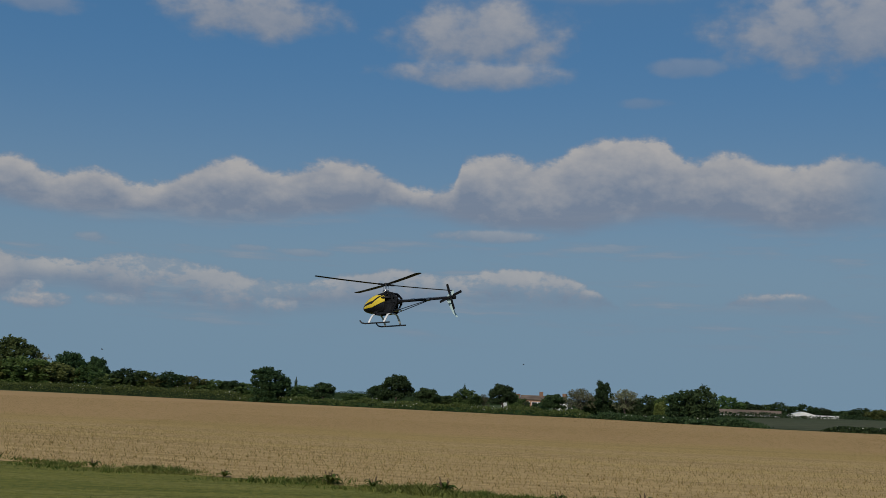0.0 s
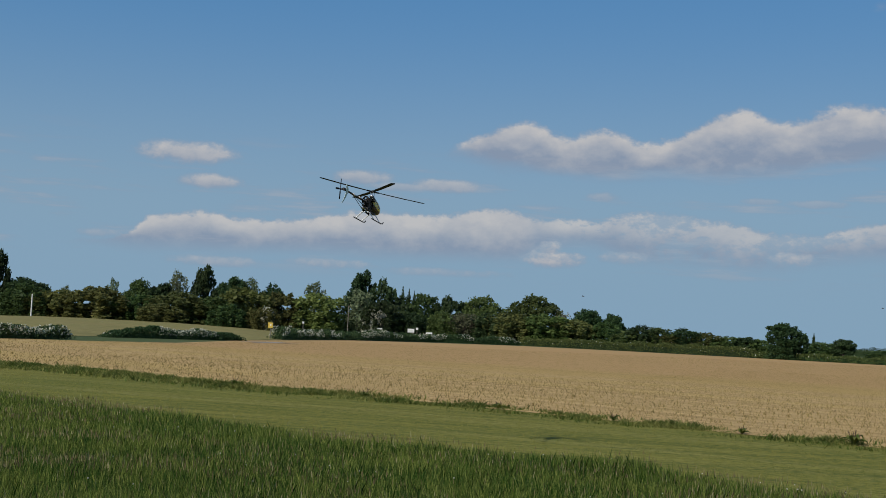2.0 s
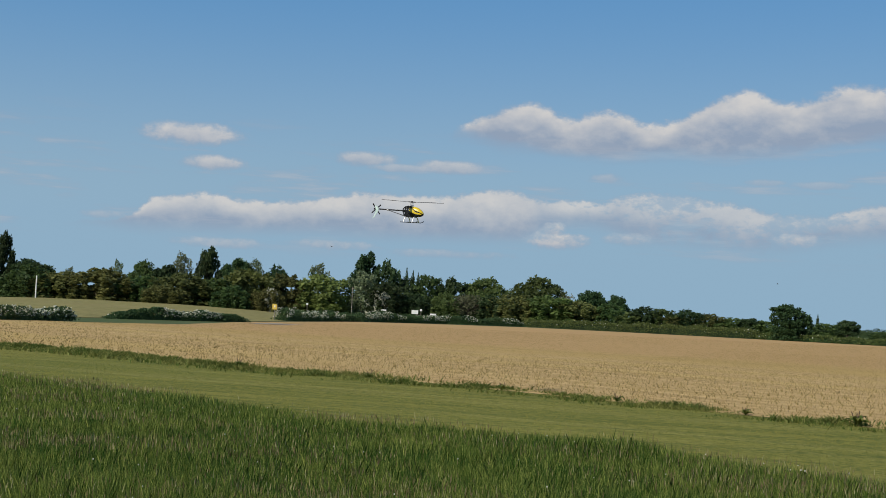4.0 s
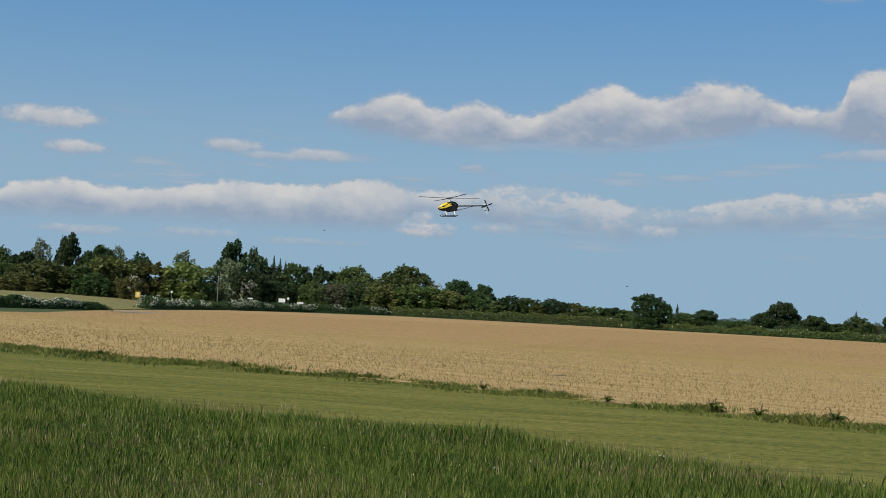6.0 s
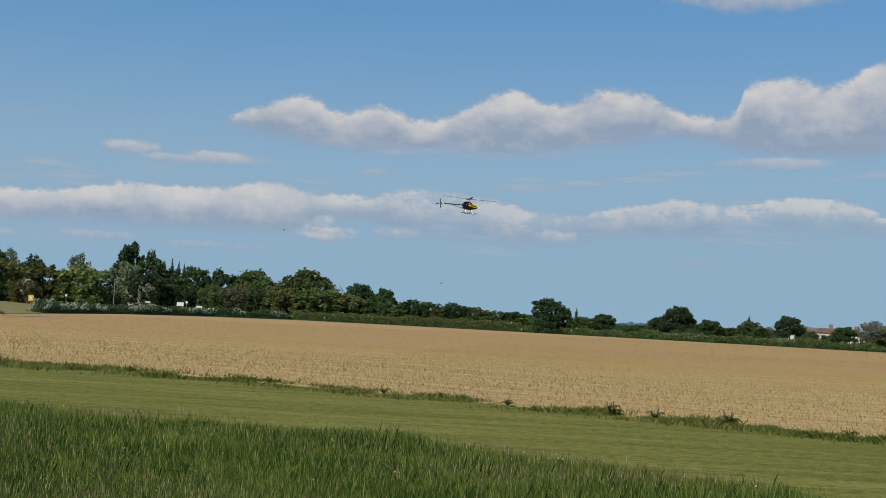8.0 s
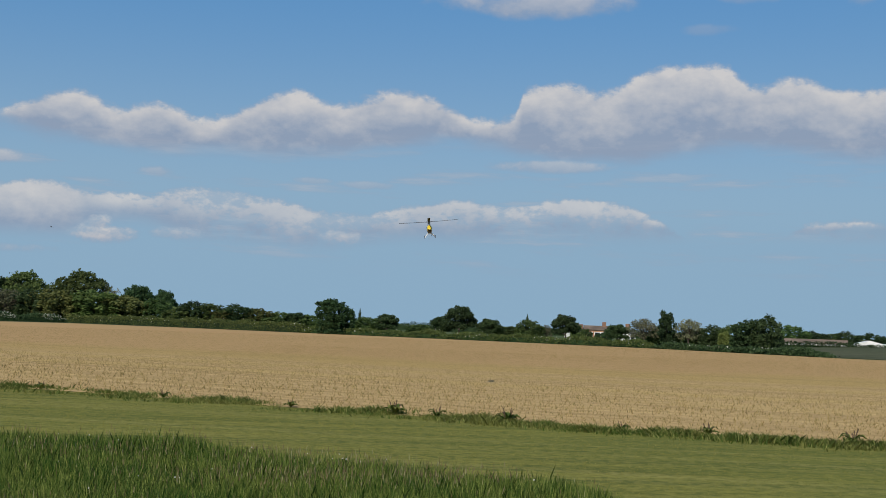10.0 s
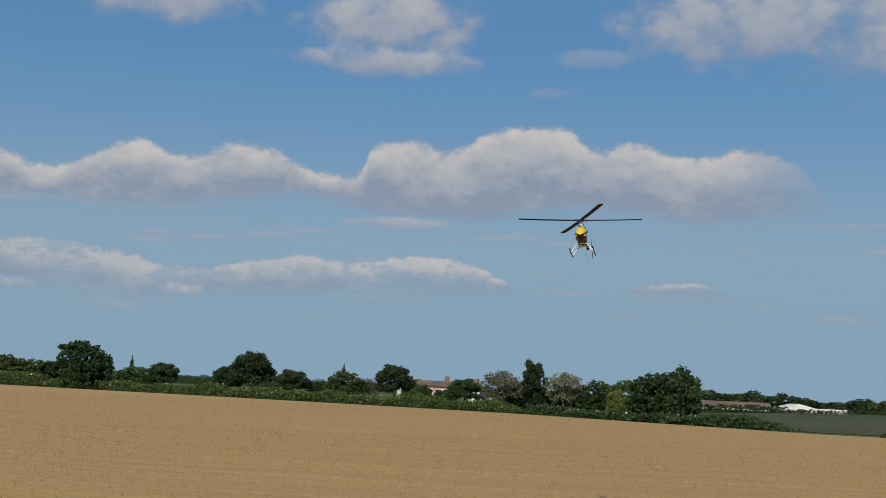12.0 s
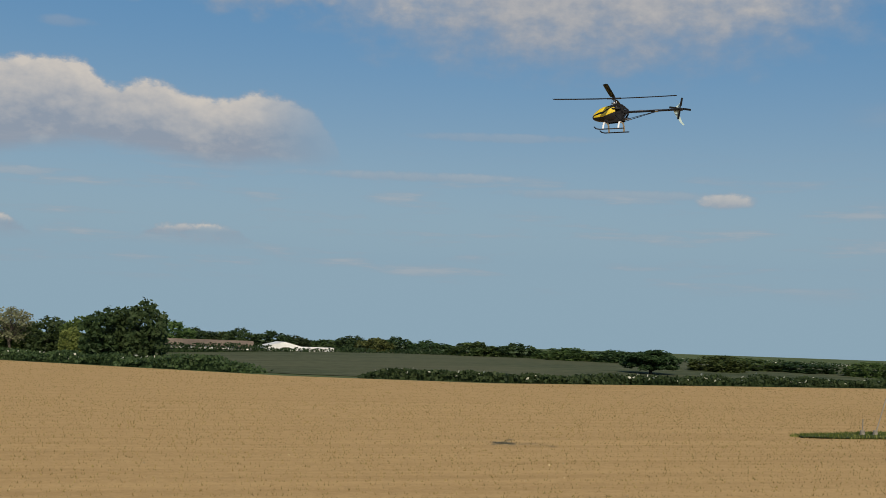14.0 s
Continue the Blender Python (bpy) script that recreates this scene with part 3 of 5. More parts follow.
def build_tall_grass():
    near = scatter(1550000, -28, 3.2, 7.0, 27, lambda x, y: (y < line_at(GRASS_EDGE, x) + rng.normal(0, 0.14, len(x))) & (np.hypot(x, y) > 7.8) & (np.abs(np.degrees(np.arctan2(x, y)) + 15) < 29)
                   & (rng.uniform(0, 1, len(x)) < np.clip(12.0 / np.hypot(x, y), 0.25, 1.0) ** 1.3))
    tussock = np.array([0.6 * noise.noise(Vector((x * 0.55, y * 0.55, 1.0))) + 0.6 * noise.noise(Vector((x * 2.6, y * 2.6, 5.0))) for x, y, _ in near])
    tall = 0.15 + 0.095 * tussock + 0.06 * np.exp(-((near[:, 0] + 3.5) / 0.45) ** 2 - ((near[:, 1] - 15.1) / 0.35) ** 2) + 0.07 * np.exp(-((near[:, 0] + 3.9) / 0.7) ** 2 - ((near[:, 1] - 15.0) / 0.4) ** 2)
    h = np.clip(tall, 0.06, 0.4) * rng.triangular(0.3, 0.8, 1.4, len(near))
    w = np.clip(0.00038 * np.hypot(near[:, 0], near[:, 1]), 0.0032, 0.012)
    tagged(new("tall_grass", mesh_from_arrays("tall_grass", blades(near, h, w, 0.3), 5, BLADE)), "knee-high dark green meadow grass before the mown strip", "grass", kind="stuff")
    heads = np.array([noise.noise(Vector((x * 0.35, y * 0.5, 8.0))) for x, y, _ in near])
    pick = rng.uniform(0, 1, len(near)) < np.clip(0.032 + 0.15 * heads, 0.006, 0.09)
    foot, top = near[pick], np.clip(tall[pick], 0.1, 0.4) * rng.uniform(0.85, 1.25, pick.sum())
    stems = foot + np.stack([np.zeros(len(foot)), np.zeros(len(foot)), top], 1)
    far = np.hypot(foot[:, 0], foot[:, 1])
    tagged(new("grass_seed_heads", mesh_from_arrays("grass_seed_heads", blades(stems, rng.uniform(0.035, 0.085, len(foot)), np.clip(0.0005 * far, 0.0045, 0.012), 0.3), 5, SEED_HEAD)),
           "brownish seed heads above the meadow grass", "seed heads", kind="stuff")
    daisies = np.array([noise.noise(Vector((x * 0.6, y * 0.6, 21.0))) for x, y, _ in near])
    close = near[rng.uniform(0, 1, len(near)) < np.clip(0.0002 + 0.008 * (daisies - 0.2), 0.0001, 0.005)]
    discs = []
    for x, y, _ in close:
        z, r = rng.uniform(0.12, 0.19), rng.uniform(0.0035, 0.0065)
        for k in range(4):
            t = k * math.pi / 4
            c, s = math.cos(t) * r, math.sin(t) * r
            discs += [(x - c, y - s, z - r), (x + c, y + s, z - r), (x + c, y + s, z + r), (x - c, y - s, z + r)]
    tagged(new("meadow_flowers", mesh_from_arrays("meadow_flowers", np.array(discs), 4, PETAL)), "small pale flower heads in the meadow grass", "flowers", kind="stuff")


def build_mown_grass():
    p = scatter(800000, -40, 26, 5.0, 45, lambda x, y: (y > line_at(GRASS_EDGE, x) - 0.1) & (y < line_at(VERGE, x) + 0.05) & (np.abs(np.degrees(np.arctan2(x, y)) + 7) < 35) & ((x < 2.7) | (y > 9)))
    d = np.hypot(p[:, 0], p[:, 1])
    p, d = p[rng.uniform(0, 1, len(p)) < np.clip(20 / d, 0.3, 1)], None
    d = np.hypot(p[:, 0], p[:, 1])
    tagged(new("mown_grass", mesh_from_arrays("mown_grass", blades(p, rng.uniform(0.012, 0.034, len(p)), np.clip(0.0008 * d, 0.007, 0.026), 1.3, False), 3, SHORT_BLADE)),
           "short mown grass with pale clippings", "grass", kind="stuff")


def build_verge():
    x = rng.uniform(-44, 26, 105000)
    spread = np.clip(0.42 + 0.016 * np.abs(x), 0.42, 1.2)
    off = rng.normal(0, 1, len(x)) * spread * 0.75 - np.interp(x, [-14, -10, 1, 4], [0.35, 0.12, 0.12, 0.35])
    p = np.stack([x, line_at(VERGE, x) + off, np.zeros(len(x))], 1)
    patch = np.array([noise.noise(Vector((a / 1.3, b / 0.8, 0.3))) + 0.5 * noise.noise(Vector((a / 0.35, b / 0.35, 4.0))) for a, b, _ in p])
    patch += np.interp(p[:, 0], [-16, -12, -8, 0, 3, 14, 20], [0.1, 0.05, 0.0, 0.0, 0.2, 0.22, 0.1])
    keep = patch > rng.uniform(-0.60, 0.25, len(p))
    p, patch = p[keep], patch[keep]
    d = np.hypot(p[:, 0], p[:, 1])
    h = np.clip(0.06 + 0.13 * patch, 0.02, 0.22) * rng.uniform(0.5, 1.3, len(p))
    tagged(new("verge_grass", mesh_from_arrays("verge_grass", blades(p, h, np.clip(0.0011 * d, 0.014, 0.05), 0.95), 5, WEED)), "uneven green weeds along the field edge", "weeds", kind="stuff")


def build_field_cover():
    def keep(x, y):
        v = (y > line_at(VERGE, x) + 0.35) & (y < line_at(FAR_EDGE[LEFT_SIDE::-1], x) - 1) & ((y > 165) | (x > np.interp(y, [60, 70, 84, 113, 127, 160], [-75, -61, -55, -66, -69, -76]) + 0.6)) & (np.abs(np.degrees(np.arctan2(x, y + 4))) < 46)
        return v
    p = np.concatenate([scatter(700000, -90, 95, 18, 135, keep), scatter(45000, -35, 34, 17, 50, keep), scatter(60000, -12, 46, 44, 82, keep)])
    rows = 0.42     # the drilled rows
    along = p[:, 1] + 0.16 * p[:, 0]
    p[:, 1] += (np.round(along / rows) * rows - along) * 0.5
    d = np.minimum(np.hypot(p[:, 0], p[:, 1]), np.hypot(p[:, 0] - 10, p[:, 1] - 52) + 4)
    p = p[rng.uniform(0, 1, len(p)) < np.clip(20 / d, 0.10, 1) ** 1.2]
    d = np.minimum(np.hypot(p[:, 0], p[:, 1]), np.hypot(p[:, 0] - 10, p[:, 1] - 52) + 4)
    p[:, 2] = 0.018
    tagged(new("seedlings", mesh_from_arrays("seedlings", blades(p, rng.uniform(0.03, 0.09, len(p)) * np.clip(1.3 - (p[:, 1] - line_at(VERGE, p[:, 0])) / 30, 0.5, 1), np.clip(0.0008 * d, 0.010, 0.06), 0.7, False), 3, STUBBLE)),
           "rows of small dry seedlings over the tan field", "seedlings", kind="stuff")
    q = scatter(22000, -50, 60, 18, 75, keep)
    q = q[rng.uniform(0, 1, len(q)) < np.clip(1.2 - (q[:, 1] - line_at(VERGE, q[:, 0])) / 25, 0.06, 1)]
    out = []
    for x, y, _ in q:
        s = rng.uniform(0.012, 0.034)
        a = rng.uniform(0, 6.28)
        pts = [Vector((x + s * math.cos(a + k * 2.1), y + s * math.sin(a + k * 2.1), 0.015)) for k in range(3)]
        top = Vector((x, y, 0.02 + s * 0.8))
        for k in range(3):
            out += [pts[k], pts[(k + 1) % 3], top]
    tagged(new("soil_clods", mesh_from_arrays("soil_clods", np.array([tuple(v) for v in out]), 3, CLOD)), "pale dry clods of earth on the field", "soil clods", kind="stuff")


# ---- trees and hedges ----
def leaf_cards(centres, size):
    """Small leaf sprays: randomly turned quads round the centres."""
    n = len(centres)
    u = rng.normal(size=(n, 3))
    u /= np.linalg.norm(u, axis=1)[:, None]
    v = np.cross(u, rng.normal(size=(n, 3)))
    v /= np.linalg.norm(v, axis=1)[:, None]
    s = (size * rng.uniform(0.55, 1.35, n))[:, None]
    u, v = u * s, v * s * 0.7
    return np.stack([centres - u, centres - v * 0.8 + u * 0.1, centres + u, centres + v], 1).reshape(-1, 3)


def lobes_crown(lobes, count, size):
    """Leaves in the shell of many uneven lobes (centre x, y, z, radius, squash)."""
    weights = np.array([l[3] ** 2 for l in lobes])
    pick = rng.choice(len(lobes), count, p=weights / weights.sum())
    d = rng.normal(size=(count, 3))
    d /= np.linalg.norm(d, axis=1)[:, None]
    r = np.array([lobes[i][3] for i in pick]) * rng.uniform(0.55, 1.06, count)
    lump = np.array([0.82 + 0.36 * noise.noise(Vector(tuple(a * 2.6)) + Vector((i * 3.1, 0, 0))) for a, i in zip(d, pick)])
    c = np.array([lobes[i][:3] for i in pick])
    p = c + d * (r * lump)[:, None] * np.array([1, 1, 1.0]) * np.stack([np.ones(count), np.ones(count), np.array([lobes[i][4] for i in pick])], 1)
    return leaf_cards(p[p[:, 2] > 0.01], size)


def trunk_mesh(bm, top, r, limbs, reach, lean=0.0):
    pts = [Vector((lean * (k / 5) ** 1.6 * 0.3 + 0.012 * math.sin(k * 2.1), 0.01 * math.cos(k * 1.7), top * k / 5)) for k in range(6)]
    for k in range(5):
        rod(bm, pts[k], pts[k + 1], r * (1 - 0.15 * k), r * (1 - 0.15 * (k + 1)), 8)
    for k in range(limbs):
        a = k * 2.4 + random.uniform(-0.3, 0.3)
        s = pts[2 + k % 3] + Vector((0, 0, top * 0.06 * (k % 2)))
        e = s + Vector((math.cos(a) * reach, math.sin(a) * reach, reach * random.uniform(0.6, 1.2)))
        m = (s + e) / 2 + Vector((0, 0, -reach * 0.08))
        rod(bm, s, m, r * 0.42, r * 0.28, 6), rod(bm, m, e, r * 0.28, r * 0.08, 6)
        for j in (-1, 1):
            f = m + Vector((math.cos(a + 0.7 * j), math.sin(a + 0.7 * j), 0.9)) * reach * 0.45
            rod(bm, m, f, r * 0.16, r * 0.05, 5)


# Patterns one unit high: kind: lobes as a function, leaf count, leaf size, trunk
def oak_lobes(seed):
    random.seed(seed)
    out = []
    for k in range(22):
        a = k * 2.39996
        rr = 0.39 * math.sqrt((k + 0.5) / 22)
        z = 0.56 + 0.30 * (1 - (rr / 0.42) ** 2) + random.uniform(-0.10, 0.06)
        out.append((math.cos(a) * rr, math.sin(a) * rr, z, random.uniform(0.10, 0.16), 0.85))
    for k in range(11):
        a = k * 0.571 + random.uniform(-0.2, 0.2)
        out.append((math.cos(a) * 0.34, math.sin(a) * 0.34, 0.40 + random.uniform(-0.06, 0.08), random.uniform(0.09, 0.15), 0.85))
    return out + [(0, 0, 0.55, 0.26, 0.9), (0.1, 0.05, 0.4, 0.16, 0.9)]


def thicket_lobes(seed):
    random.seed(seed)
    out = []
    for k in range(30):
        a = k * 2.39996 + random.uniform(-0.3, 0.3)
        rr = 0.43 * math.sqrt((k + 0.5) / 30)
        dome = 0.62 + 0.27 * (1 - (rr / 0.44) ** 2)
        for z in (0.08, 0.28, 0.48, dome):
            out.append((math.cos(a) * rr, math.sin(a) * rr, z + random.uniform(-0.08, 0.05), random.uniform(0.065, 0.11), 1.35))
    return out


def tall_lobes(seed):
    random.seed(seed)
    out = []
    for k in range(40):
        z = 0.16 + 0.76 * k / 39
        reach = 0.36 * (1 - abs(z - 0.5) ** 1.5 * 2.0)
        a = k * 2.39996
        rr = reach * random.uniform(0.2, 1.0)
        out.append((math.cos(a) * rr, math.sin(a) * rr, z + random.uniform(-0.03, 0.03), random.uniform(0.075, 0.125), 1.0))
    return out


def poplar_lobes(seed):
    random.seed(seed)
    return [(random.uniform(-0.05, 0.05), random.uniform(-0.05, 0.05), z, 0.16 * math.sin(math.pi * min(1, 0.12 + z * 0.86)) + 0.03, 1.2) for z in np.linspace(0.14, 0.93, 14)]


def lean_lobes(seed):
    return [(x * 0.92 + 0.06 - 0.25 * max(0.0, z - 0.5), y, z, r, s) for x, y, z, r, s in thicket_lobes(seed)] + [(-0.34, 0, 0.86, 0.10, 0.7), (-0.24, 0.05, 0.84, 0.12, 0.8), (-0.12, 0.05, 0.86, 0.12, 0.8)]


PATTERNS = {
    "oak": (oak_lobes, 1, 7800, 0.026, LEAF_DARK, (0.62, 0.035, 7, 0.28), "broad green oak with an uneven crown in the field hedge"),
    "old_oak": (oak_lobes, 5, 5600, 0.026, LEAF_MID, (0.62, 0.04, 8, 0.30), "broad pale-green oak with gaps in its crown"),
    "dark_oak": (oak_lobes, 9, 7600, 0.027, LEAF_DARK, (0.6, 0.035, 7, 0.28), "dark green broad-leaved tree behind the hedge"),
    "thicket": (thicket_lobes, 2, 5600, 0.036, LEAF_MID, (0.5, 0.03, 5, 0.2), "dense green tree leafy down to the ground"),
    "olive_thicket": (thicket_lobes, 3, 5600, 0.036, LEAF_OLIVE, (0.5, 0.03, 5, 0.2), "dense olive-brown bushy tree in the wood"),
    "light_thicket": (thicket_lobes, 6, 5600, 0.036, LEAF_LIGHT, (0.5, 0.03, 5, 0.2), "bushy fresh-green tree at the wood's edge"),
    "dark_thicket": (thicket_lobes, 4, 5600, 0.036, LEAF_DARK, (0.5, 0.03, 5, 0.2), "dense dark green tree at the field's far side"),
    "tall_tree": (tall_lobes, 7, 7600, 0.025, LEAF_DARK, (0.8, 0.03, 6, 0.15), "tall dark tree rising above the wood"),
    "tall_light_tree": (tall_lobes, 11, 2400, 0.024, LEAF_PALE, (0.8, 0.03, 8, 0.18), "tall thin-leaved tree rising above the wood"),
    "poplar": (poplar_lobes, 8, 2400, 0.028, LEAF_DARK, (0.85, 0.02, 4, 0.08), "slender dark poplar above the wood"),
    "grey_tree": (oak_lobes, 12, 2300, 0.022, LEAF_GREY, (0.66, 0.03, 14, 0.32), "grey-brown budding tree with bare twigs"),
    "blossom_tree": (thicket_lobes, 14, 3000, 0.030, BLOSSOM, (0.5, 0.03, 4, 0.2), "hawthorn covered in white blossom"),
    "leaning_oak": (lean_lobes, 15, 11000, 0.030, LEAF_DARK, (0.5, 0.045, 6, 0.22), "wind-swept green oak standing in the hedge"),
}
made_trees = {}


def grow(kind, heading, top, wide, dist, turn=None):
    """A tree on a bearing, with the height of its top and its width given as angles from the eye."""
    h, w = height_at(top, dist) * 1.04, dist * radians(wide) / 0.9
    if turn is None:
        turn = (heading * 97.0) % 360 if kind != "leaning_oak" else 0.0
    m = Matrix.Translation(at_bearing(heading, dist)) @ Matrix.Rotation(radians(turn), 4, "Z") @ Matrix.Diagonal((w, w, h, 1))
    shape, seed, count, size, mat, (tt, tr, limbs, reach), label = PATTERNS[kind]
    if kind not in made_trees:
        tree = thing("tree", Matrix.Identity(4), label, "tree", "trees round the field")
        random.seed(seed)
        bm = bmesh.new()
        trunk_mesh(bm, tt, tr, limbs, reach)
        part("trunk", bm, BARK, tree, "grey-brown trunk and limbs")
        piece("crown", mesh_from_arrays("crown", lobes_crown(shape(seed), count, size), 4, mat), tree)
        tree.matrix_basis = m
        made_trees[kind] = tree
        return tree
    first = made_trees[kind]
    made = {}
    for o in (first, *first.children_recursive):
        made[o] = o.copy()
        scene.collection.objects.link(made[o])
        made[o].parent = made.get(o.parent, o.parent)
    made[first].matrix_basis = m
    return made[first]


def hedge(points, height, depth, mat, label, density=170, flowers=0.0, ragged=0.35):
    """A hedge along a line: dense core, leafy skin with an uneven top, some blossom."""
    root = thing("hedge", Matrix.Identity(4), label, "hedge", "hedges round the field")
    pts = [Vector((*p, 0)) for p in points]
    cards, white, core = [], [], bmesh.new()
    for a, b in zip(pts, pts[1:]):
        length = (b - a).length
        way = (b - a) / length
        side = Vector((-way.y, way.x, 0))
        n = int(length * density * 1.6)
        t = rng.uniform(0, length, n)
        x = np.array([a.x + way.x * k for k in t])
        y = np.array([a.y + way.y * k for k in t])
        lump = np.array([1 + ragged * noise.noise(Vector((p * 0.32, q * 0.32, 2.0))) + 0.5 * ragged * noise.noise(Vector((p * 1.1, q * 1.1, 7.0))) for p, q in zip(x, y)])
        if a is pts[0]:
            lump *= np.clip(0.25 + t / 1.6, 0, 1)
        if b is pts[-1]:
            lump *= np.clip(0.25 + (length - t) / 1.6, 0, 1)
        z = np.clip(rng.uniform(0, 1, n) ** 0.6, 0.03, 1) * height * lump
        o = rng.normal(0, 0.36, n) * depth * (1.05 - 0.45 * z / (height * 1.4))
        c = np.stack([x + side.x * o, y + side.y * o, z], 1)
        cards.append(c)
        if flowers:
            patch = np.array([noise.noise(Vector((p * 0.25, q * 0.25, 11.0))) for p, q in zip(x, y)])
            pick = (rng.uniform(0, 1, n) < flowers * 1.1) & (patch > -0.05) & (z > 0.35 * height)
            o = np.sign(o) * rng.uniform(0.35, 0.6, n) * depth
            white.append(np.stack([x + side.x * o, y + side.y * o, z + 0.06], 1)[pick])
        steps = max(1, int(length / 1.2))
        for k in range(1 if a is pts[0] and steps > 2 else 0, steps - 1 if b is pts[-1] and steps > 2 else steps):
            s, e = a + (b - a) * (k / steps), a + (b - a) * ((k + 1) / steps)
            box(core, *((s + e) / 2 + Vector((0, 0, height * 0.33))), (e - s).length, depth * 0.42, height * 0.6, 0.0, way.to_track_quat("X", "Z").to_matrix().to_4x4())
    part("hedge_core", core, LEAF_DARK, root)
    piece("foliage", mesh_from_arrays("foliage", leaf_cards(np.concatenate(cards), 0.10), 4, mat), root)
    if flowers:
        piece("blossom", mesh_from_arrays("blossom", leaf_cards(np.concatenate(white), 0.085), 4, BLOSSOM), root, None, "white hawthorn blossom")
    return root


def build_hedges():
    line = FAR_EDGE
    back = [(x * 1.015, y * 1.015) for x, y in [(-63, 199), (-60, 197), (-40, 181), (-20, 164)]]
    mid = [(x * 1.015, y * 1.015) for x, y in [(-20, 164), (-5, 151), (8, 139), (20, 127)]]
    end = [(x * 1.015, y * 1.015) for x, y in [(20, 127), (24, 119.5), (27, 114), (31.5, 106)]]
    hedge(back, 1.35, 1.9, LEAF_LIGHT, "long clipped green hedge behind the tan field", 150, 0.02)
    hedge(mid, 0.85, 1.7, LEAF_LIGHT, "green field hedge with a few white blossoms", 190, 0.018, 0.5)
    hedge(end, 0.58, 1.4, LEAF_DARK, "low field hedge thinning out towards the gap", 190, 0.015, 0.8)
    hedge([(35.5, 103.5), (42, 100.5), (56, 102.5), (78, 105), (102, 110), (150, 122)], 0.5, 1.2, LEAF_DARK, "low dark hedge with white blossom by the pasture", 170, 0.012, 0.6)
    hedge([tuple(at_bearing(a, d)[:2]) for a, d in ((-44, 91), (-40.7, 93), (-38.0, 100))], 0.82, 1.2, LEAF_DARK, "dark hawthorn hedge white with blossom", 300, 0.22, 0.6)
    hedge([tuple(at_bearing(a, d)[:2]) for a, d in ((-36.4, 117), (-34.5, 120), (-32.5, 123), (-30.4, 128))], 0.82, 1.2, LEAF_DARK, "dark hawthorn hedge dotted with blossom by the bank", 300, 0.22, 0.6)
    hedge([tuple(at_bearing(a, d)[:2]) for a, d in ((-28.8, 152), (-25.4, 180), (-21.5, 202), (-17.6, 208))], 1.2, 1.6, LEAF_DARK, "blossoming hawthorn hedge below the wood", 240, 0.22, 0.6)
    wood = [tuple(at_bearing(a, 262)[:2]) for a in range(-46, -11, 5)]
    hedge(wood, 4.6, 4.0, LEAF_MID, "dark undergrowth closing the wood's floor", 170, 0.0, 0.5)
    hedge([tuple(at_bearing(a, 300)[:2]) for a in range(-13, 15, 4)], 1.95, 4.0, LEAF_DARK, "low distant wood along the horizon", 190, 0.0, 0.35)
    hedge([(31, 133), (63, 144), (105, 165)], 1.2, 1.4, LEAF_DARK, "far dark hedge before the sheds", 120, 0.0, 0.3)
    hedge([(57, 152), (85, 144), (122, 137), (175, 135)], 1.3, 1.6, LEAF_DARK, "far dark hedge beyond the pasture", 120, 0.06, 0.4)


